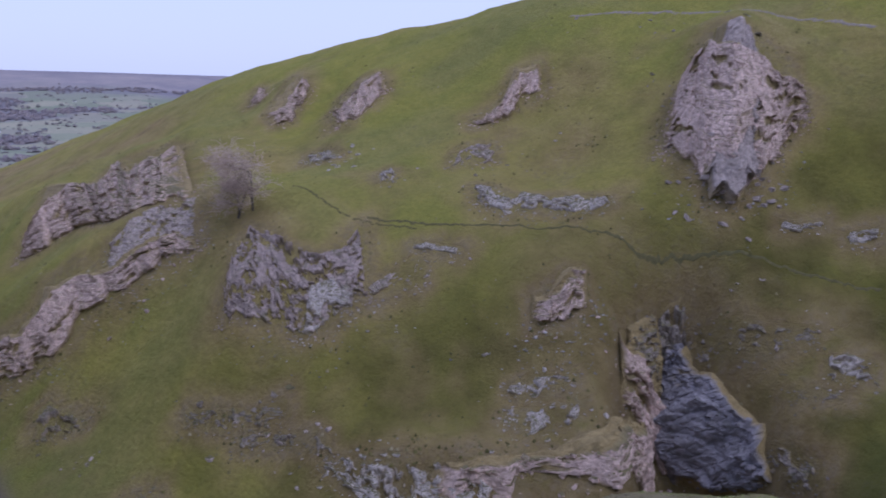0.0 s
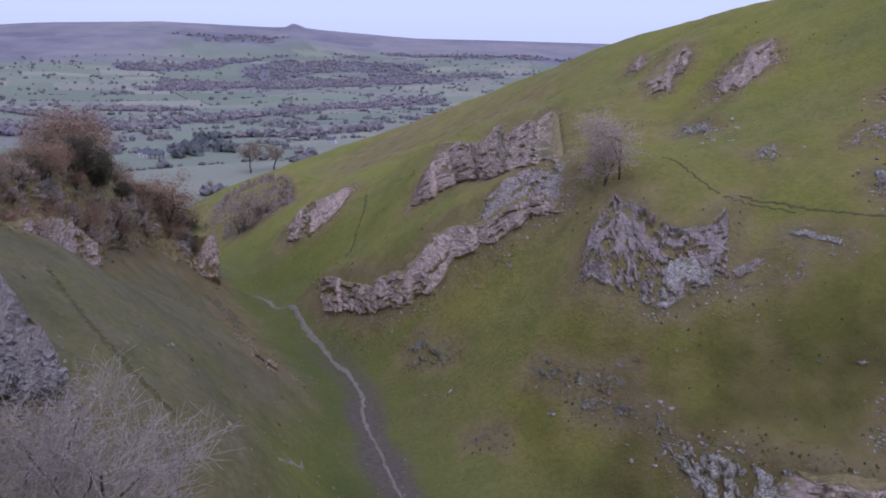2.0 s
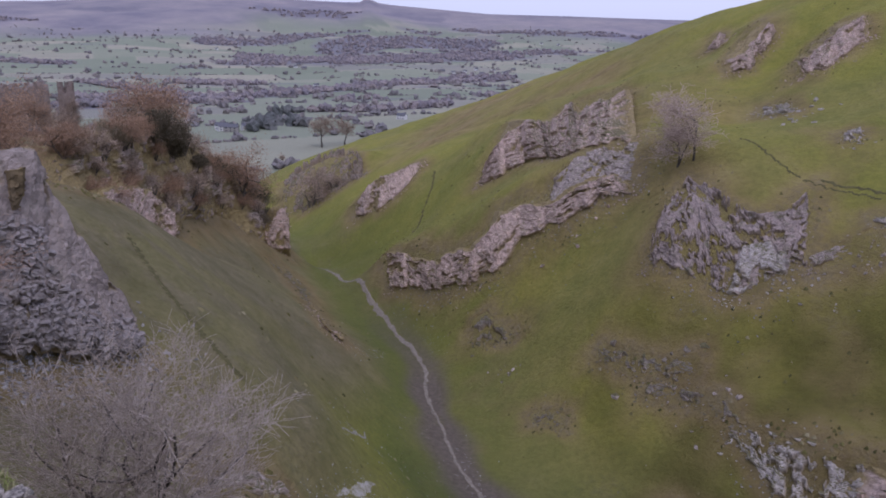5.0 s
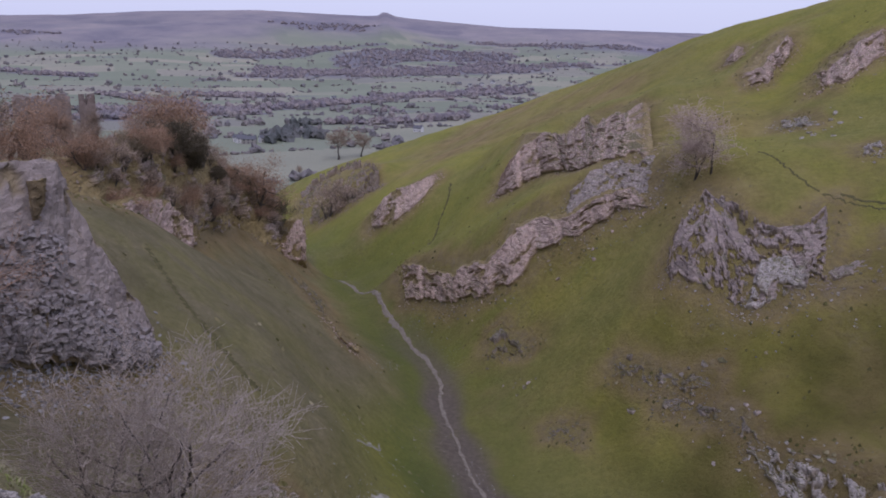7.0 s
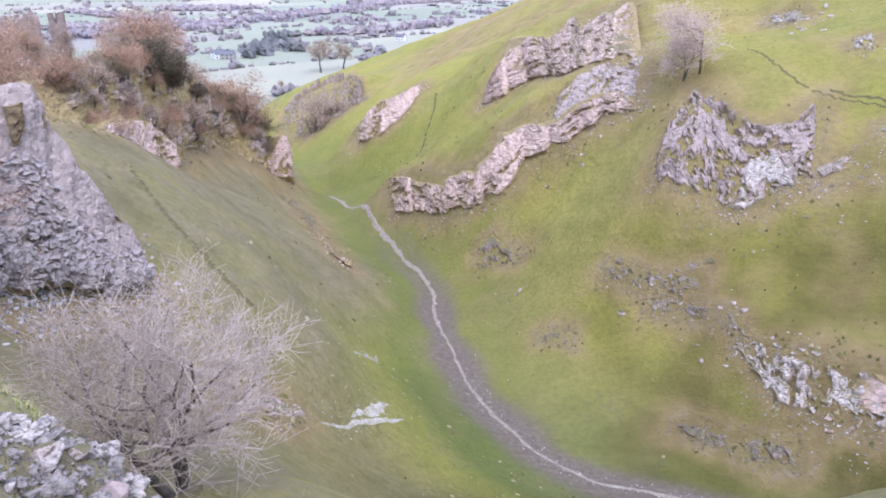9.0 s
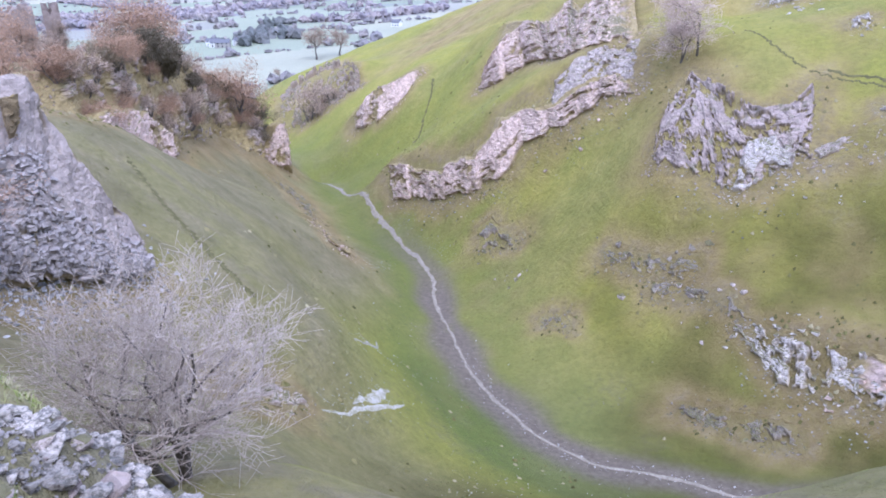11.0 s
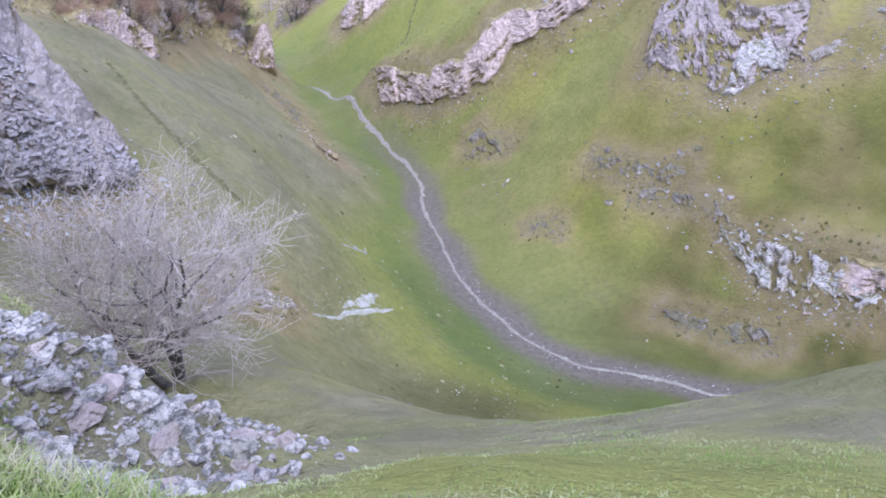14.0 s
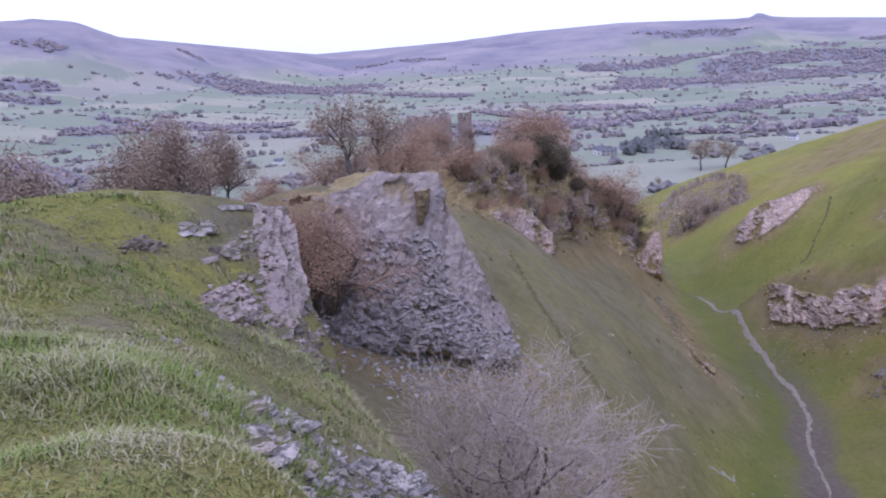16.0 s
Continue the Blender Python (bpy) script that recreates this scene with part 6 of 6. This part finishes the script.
def tussocks(name, count, per, span, reach, tall, mat, label, seed):
    """Blades of rough grass round the camera's spur, in tufts."""
    r = np.random.default_rng(seed)
    az = np.radians(r.uniform(*span, count))
    d = reach[0] + (reach[1] - reach[0]) * r.random(count) ** 1.25
    x, y = d * np.sin(az), d * np.cos(az)
    thick = np.clip(0.5 + 0.6 * bumps(x, y, 1.1, 71) + 0.4 * bumps(x, y, 0.4, 72), 0, 1.3)
    bare = bare_ground(x, y)[0]
    keep = r.random(count) > 1.6 * bare
    x, y, d, thick = x[keep], y[keep], d[keep], thick[keep]
    n = len(x) * per
    cx = np.repeat(x, per) + r.normal(0, 0.06, n)
    cy = np.repeat(y, per) + r.normal(0, 0.06, n)
    far = np.repeat(d, per)
    h = tall * (0.3 + 0.9 * np.repeat(thick, per)) * r.uniform(0.5, 1.25, n)
    z = surface(cx, cy) - 0.015
    a = r.uniform(0, 6.28, n)
    lean = r.uniform(0.5, 1.5, n) * h
    w = 0.002 + 0.0004 * far
    base = np.stack([cx, cy, z], 1)
    side = np.stack([np.cos(a + 1.57), np.sin(a + 1.57), 0 * a], 1) * w[:, None]
    out = np.stack([np.cos(a), np.sin(a), 0 * a], 1)
    mid = base + out * (lean * 0.4)[:, None] + np.array([0, 0, 1]) * (h * 0.7)[:, None]
    tip = base + out * lean[:, None] + np.array([0, 0, 1]) * (h * 0.9)[:, None]
    co = np.stack([base - side, base + side, mid + side * 0.8, mid - side * 0.8, tip], 1).reshape(-1, 3)
    k = np.arange(n)[:, None] * 5
    me = bpy.data.meshes.new(name)
    me.from_pydata(co.tolist(), [], (k + np.array([[0, 1, 2, 3]])).tolist() + (k + np.array([[3, 2, 4]])).tolist())
    me.materials.append(mat)
    return tagged(new(name, me), label, "grass", kind="stuff")


GRASS = grass_material("grass_blades", (0.37, 0.33, 0.22))
SHORT_GRASS = grass_material("short_grass_blades", (0.33, 0.33, 0.18))
tussocks("grass_tussocks", 9500, 10, (-70, -26), (2.0, 15.5), 0.11, GRASS, "rough tussocky grass, green and straw coloured", 8)
tussocks("short_grass", 7000, 6, (-26, 62), (2.5, 13), 0.03, SHORT_GRASS, "short grazed grass on the spur", 9)


# ---- the wide valley: hedges, woods, field trees and houses ----
CLUMP = []
for k in range(5):
    bm = bmesh.new()
    bmesh.ops.create_icosphere(bm, subdivisions=2, radius=0.5)
    for v in bm.verts:
        f = 0.95 + 0.9 * noise.noise(v.co * 3.2 + Vector((k * 9.1, 0, 0))) + 0.8 * noise.noise(v.co * 7.7 + Vector((0, k * 5.3, 0)))
        v.co = Vector((v.co.x * f, v.co.y * f, max(v.co.z * f, -0.42) + 0.42))
    CLUMP.append((np.array([v.co[:] for v in bm.verts]), np.array([[v.index for v in f.verts] for f in bm.faces])))
    bm.free()


def clumps(name, spots, material, label, category, seed):
    """Tree crowns too far off to count: rows of (x, y, breadth, height), one mesh."""
    r = np.random.default_rng(seed)
    s = np.array(spots, float)
    z = surface(s[:, 0], s[:, 1])
    co, faces, at = [], [], 0
    for (x, y, w, h), g in zip(s, z):
        v, f = CLUMP[r.integers(5)]
        a = r.uniform(0, 6.28)
        c, n = math.cos(a), math.sin(a)
        q = np.column_stack([(v[:, 0] * c - v[:, 1] * n) * w + x, (v[:, 0] * n + v[:, 1] * c) * w + y, v[:, 2] * h + g - 0.3])
        co.append(q)
        faces.append(f + at)
        at += len(v)
    me = bpy.data.meshes.new(name)
    me.from_pydata(np.vstack(co).tolist(), [], np.vstack(faces).tolist())
    me.materials.append(material)
    return tagged(new(name, me), label, category, kind="stuff")


def far_wood_material(name, *tones):
    m = Mat(name, 0.95, 0.05)
    k = m.math("ADD", m.math("MULTIPLY", m.island(), 0.6), m.math("MULTIPLY", m.noise(2.5, 5, 0.7), 0.45))
    m.color(m.ramp(k, *[(0.15 + 0.7 * i / (len(tones) - 1), t) for i, t in enumerate(tones)]))
    return m.bump(m.noise(1.6, 4, 0.7), 1.5, 0.9).m


# wood and hedge tones are paler and bluer: the air's haze is painted in
HAZED_WOOD = far_wood_material("hazed_winter_wood", (0.205, 0.188, 0.212), (0.25, 0.22, 0.23), (0.315, 0.27, 0.258))
HAZED_HEDGE = far_wood_material("hazed_hedge", (0.185, 0.176, 0.185), (0.23, 0.21, 0.21), (0.29, 0.255, 0.238))
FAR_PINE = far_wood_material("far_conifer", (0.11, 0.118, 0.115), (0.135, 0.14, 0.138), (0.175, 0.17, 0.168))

FAR_TWIG = bark("far_twigs", (0.12, 0.11, 0.115), (0.2, 0.175, 0.17))

r = np.random.default_rng(5)
n = 420000
az, d = np.radians(r.uniform(-62, 22, n)), 420 + 3300 * r.random(n) ** 1.2
fx, fy = d * np.sin(az), d * np.cos(az)
shade, edge = fields(fx, fy)
cover = bumps(fx, fy, 300, 81) + 0.4 * bumps(fx, fy, 90, 82)
reach = np.interp(np.degrees(az), [-62, -56, -45, -34, -20, 22], [3000, 3000, 3300, 4600, 4300, 4300])
low = d / reach < 0.78
hedge = (edge < 2.2) & (cover > -0.55) & low
lone = (edge < 9) & (r.random(n) < 0.035) & low
belt = woodland(fx, fy) + 0.5
wood = (d > 480) & (belt > 0.5) & (d / reach < 0.9)
wood &= r.random(n) < 0.1 + 40 / d
size = r.uniform(0.6, 1.3, n)
rows = [(x, y, 4.6 * s, 3.0 * s) for x, y, s in zip(fx[hedge], fy[hedge], size[hedge])]
clumps("hedgerows", rows[:4400], HAZED_HEDGE, "dark winter hedgerows between the far fields", "hedge", 1)
rows = [(x, y, 8.5 * s, 8 * s) for x, y, s in zip(fx[lone], fy[lone], size[lone])]
clumps("field_trees", rows[:1500], HAZED_HEDGE, "scattered leafless trees in the far fields", "tree", 2)
rows = [(x, y, 9.5 * s, 8.5 * s) for x, y, s in zip(fx[wood], fy[wood], size[wood])]
clumps("far_woods", rows[:7500], HAZED_WOOD, "far brown winter woods on the valley sides, blue haze in their colour", "woodland", 3)
clumps("field_copse", [(x, y, 1.7 * w, 1.35 * h) for x, y, w, h in ((-184, 933, 5.4, 8.8), (-156, 938, 6.3, 7.0), (-173, 929, 4.2, 7.8), (-166, 943, 4.9, 6.4), (-170, 929, 6.4, 8.5), (-169, 825, 3.6, 8.7), (-163, 798, 4.3, 6.5), (-161, 795, 4.8, 7.0), (-157, 803, 4.7, 6.2), (-162, 816, 4.7, 8.5), (-164, 852, 3.7, 8.2), (-178, 879, 5.0, 5.3), (-150, 858, 5.6, 5.4), (-169, 845, 5.0, 6.3), (-167, 868, 5.4, 5.3), (-137, 795, 4.6, 6.9), (-160, 793, 5.0, 7.0), (-153, 812, 5.3, 5.4), (-145, 811, 4.5, 8.0), (-147, 799, 5.7, 5.7), (-172, 796, 4.7, 8.6), (-188, 801, 5.4, 5.0), (-170, 788, 6.2, 6.5), (-174, 780, 4.5, 8.0), (-161, 787, 5.4, 6.9), (-132, 767, 6.4, 8.3), (-136, 764, 5.8, 5.2), (-149, 772, 6.3, 6.0), (-159, 742, 5.1, 8.3), (-161, 777, 6.0, 6.6), (-129, 764, 6.3, 8.1), (-129, 769, 3.7, 8.7), (-121, 756, 5.4, 8.1), (-129, 762, 4.7, 6.3), (-134, 762, 4.9, 8.0), (-152, 738, 6.4, 7.6), (-155, 737, 3.6, 7.7), (-158, 746, 6.3, 5.1), (-157, 744, 6.0, 6.2), (-168, 736, 3.6, 8.0), (-185, 735, 5.4, 6.0), (-162, 723, 5.3, 8.6), (-161, 717, 5.9, 7.8), (-149, 733, 6.2, 7.0), (-166, 727, 5.7, 8.8))], FAR_PINE, "dark clump of evergreen trees in the far fields", "tree", 4)
# leafless trees of the nearer fields, one by one
winter = build_tree("field_tree", 41, 9, 1.3, 1, (5, 4, 3), FAR_TWIG, thin=0.09, bole=0.18)
winter_b = build_tree("field_tree", 42, 9, 1.1, 2, (5, 4, 3), FAR_TWIG, thin=0.09, bole=0.1)
near_belt = np.argwhere((d < 900) & ((belt > 0.42) | (edge < 3)) & (cover > -0.1)).ravel()
for k, i in enumerate(near_belt[:: max(1, len(near_belt) // 80)][:80]):
    tree, used = ((winter, k > 1), (winter_b, k > 1))[k % 2]
    m = Matrix.Translation((fx[i], fy[i], height(fx[i], fy[i]) - 0.2)) @ Matrix.Rotation(6.28 * size[i], 4, "Z")
    ob = copy_thing(tree, m) if used else tree
    ob.matrix_basis = m @ Matrix.Scale(0.55 + 0.6 * (size[i] - 0.6), 4)
    tagged(ob, "leafless field tree in a far hedge line", "tree", "trees of the valley fields")


def wall_paint(name, c):
    m = Mat(name, 0.8, 0.2)
    return m.color(m.mix(m.ramp(m.noise(1.5, 4), (0.4, 0.0), (0.7, 0.4)), c, tuple(0.7 * v for v in c))).m


RENDER_WHITE, STONE_WALL = wall_paint("white_render", (0.62, 0.61, 0.6)), wall_paint("house_stone", (0.3, 0.28, 0.26))
SLATE, GLASS_DARK = wall_paint("slate_roof", (0.13, 0.13, 0.15)), Mat("window_glass", 0.15, 0.5).color((0.03, 0.035, 0.04)).m


def house(long, deep, tall, walls):
    root = new("house")
    bm = bmesh.new()
    x, y, z = long / 2, deep / 2, tall
    v = [bm.verts.new(c) for c in ((-x, -y, -1.5), (x, -y, -1.5), (x, y, -1.5), (-x, y, -1.5), (-x, -y, z), (x, -y, z), (x, y, z), (-x, y, z), (-x, 0, z + deep * 0.42), (x, 0, z + deep * 0.42))]
    for f in ((0, 1, 5, 4), (2, 3, 7, 6), (1, 2, 6, 9, 5), (3, 0, 4, 8, 7)):
        bm.faces.new([v[i] for i in f])
    me = bpy.data.meshes.new("wall")
    bm.to_mesh(me)
    bm.free()
    me.materials.append(walls)
    part("wall", me, root)
    bm = bmesh.new()
    for s in (-1, 1):
        a = [bm.verts.new(c) for c in ((-x - 0.3, s * (y + 0.35), z - 0.2), (x + 0.3, s * (y + 0.35), z - 0.2), (x + 0.3, 0, z + deep * 0.42 + 0.15), (-x - 0.3, 0, z + deep * 0.42 + 0.15))]
        b = [bm.verts.new(k.co + Vector((0, 0, 0.22))) for k in a]
        bm.faces.new(a)
        bm.faces.new(b)
        for i in range(4):
            bm.faces.new((a[i], a[(i + 1) % 4], b[(i + 1) % 4], b[i]))
    bmesh.ops.create_cube(bm, size=1, matrix=Matrix.Translation((x - 0.6, 0, z + deep * 0.42 + 0.6)) @ Matrix.Diagonal((0.9, 0.9, 1.6, 1)))
    me = bpy.data.meshes.new("roof")
    bm.to_mesh(me)
    bm.free()
    me.materials.append(SLATE)
    part("roof", me, root)
    bm = bmesh.new()
    bmesh.ops.create_cube(bm, size=1, matrix=Matrix.Diagonal((1.1, 0.12, 1.2, 1)))
    me = bpy.data.meshes.new("window")
    bm.to_mesh(me)
    bm.free()
    me.materials.append(GLASS_DARK)
    for i in range(3):
        for up in (1.3, 3.8):
            part("window", me, root).location = (long * (i - 1) * 0.3, -y - 0.02, up)
    return root


HOUSES = (
    (-192, 728, 0.5, 0),
    (-182, 717, 0.0, 1),
    (-171, 732, 0.6, 0),
    (-30, 841, -0.5, 0),
    (-446, 1006, 0.1, 0),
    (-350, 2062, -0.1, 0),
    (-323, 2028, 0.4, 1),
    (-709, 2652, -0.4, 0),
    (-355, 2721, 0.4, 0),
    (0, 2989, 0.1, 0),
    (29, 1977, 0.5, 1),
    (56, 1948, -0.0, 0),
    (85, 1971, -0.1, 0),
    (124, 1922, 0.3, 1),
    (158, 2009, 0.6, 0),
    (183, 1964, -0.2, 0),
    (217, 2089, 0.6, 1),
    (116, 2027, 0.5, 0),
    (426, 3090, -0.4, 0),
    (485, 3047, 0.1, 0),
    (-1610, 1253, 0.2, 0),
    (-1584, 1301, 0.5, 0),
    (-522, 661, 0.2, 0),
    (-996, 1404, -0.4, 0),
    (-197, 738, -0.0, 0),
    (-1284, 1361, -0.0, 1),
    (-1613, 1134, 0.0, 1),
    (-222, 1540, 0.6, 0),
    (-350, 2120, -0.2, 1),
)
models = [[house(10, 5.5, 4.2, RENDER_WHITE), False, "white rendered house with a slate roof in the far valley"], [house(13, 6, 4.6, STONE_WALL), False, "grey stone farmhouse with a slate roof in the far valley"]]
for k, (x, y, turn, which) in enumerate(HOUSES):
    m = Matrix.Translation((x, y, height(x, y))) @ Matrix.Rotation(turn, 4, "Z")
    root, used, label = models[which]
    ob = copy_thing(root, m) if used else root
    models[which][1] = True
    ob.matrix_basis = m
    tagged(ob, label, "house", "houses of the valley")

# ---- the ruined castle keep among the trees ----


def masonry():
    m = Mat("castle_masonry", 0.9, 0.2)
    c = m.ramp(m.noise(0.8, 5, 0.65), (0.3, (0.15, 0.115, 0.1)), (0.6, (0.25, 0.2, 0.175)), (0.8, (0.32, 0.27, 0.24)))
    return m.color(c).bump(m.cells(0.45, "DISTANCE_TO_EDGE"), 0.06, 0.7).m


KEEP_STONE = masonry()


def ruin(name, parent, wide, deep, tall, ragged, seed):
    """A roofless square of thick walls with a broken top."""
    n = 24
    rim = []
    for k in range(4 * n):
        u, s = (k % n) / n, k // n
        rim.append(((u - 0.5) * wide, -deep / 2) if s == 0 else (wide / 2, (u - 0.5) * deep) if s == 1 else ((0.5 - u) * wide, deep / 2) if s == 2 else (-wide / 2, (0.5 - u) * deep))
    rim = np.array(rim)
    inner = rim * np.array([(wide - 3.0) / wide if wide > 4 else 0.3, (deep - 3.0) / deep if deep > 4 else 0.3])
    k = np.floor(np.arange(4 * n) / 2)
    top = tall - ragged * lattice(k, k * 0, seed)
    m = 4 * n
    co = np.vstack([np.column_stack([rim, np.full(m, -3.0)]), np.column_stack([rim, top]), np.column_stack([inner, top]), np.column_stack([inner, np.full(m, -3.0)])])
    i = np.arange(m)
    j = (i + 1) % m
    f = np.vstack([np.stack([i + r * m, j + r * m, j + (r + 1) * m, i + (r + 1) * m], 1) for r in range(3)])
    return sheet(name, co, f, KEEP_STONE, parent)


keep = new("castle_keep")
keep.matrix_basis = Matrix.Translation((-75.7, 146.6, 27.1)) @ Matrix.Rotation(0.45, 4, "Z")
tagged(keep, "ruined square stone castle keep with a broken top", "castle ruin")
ruin("tower", keep, 9.5, 10.0, 12.5, 1.2, 3)
pier = ruin("turret", keep, 2.8, 3.0, 13.0, 2.2, 4)
pier.location = (7.6, -2.0, 0.0)
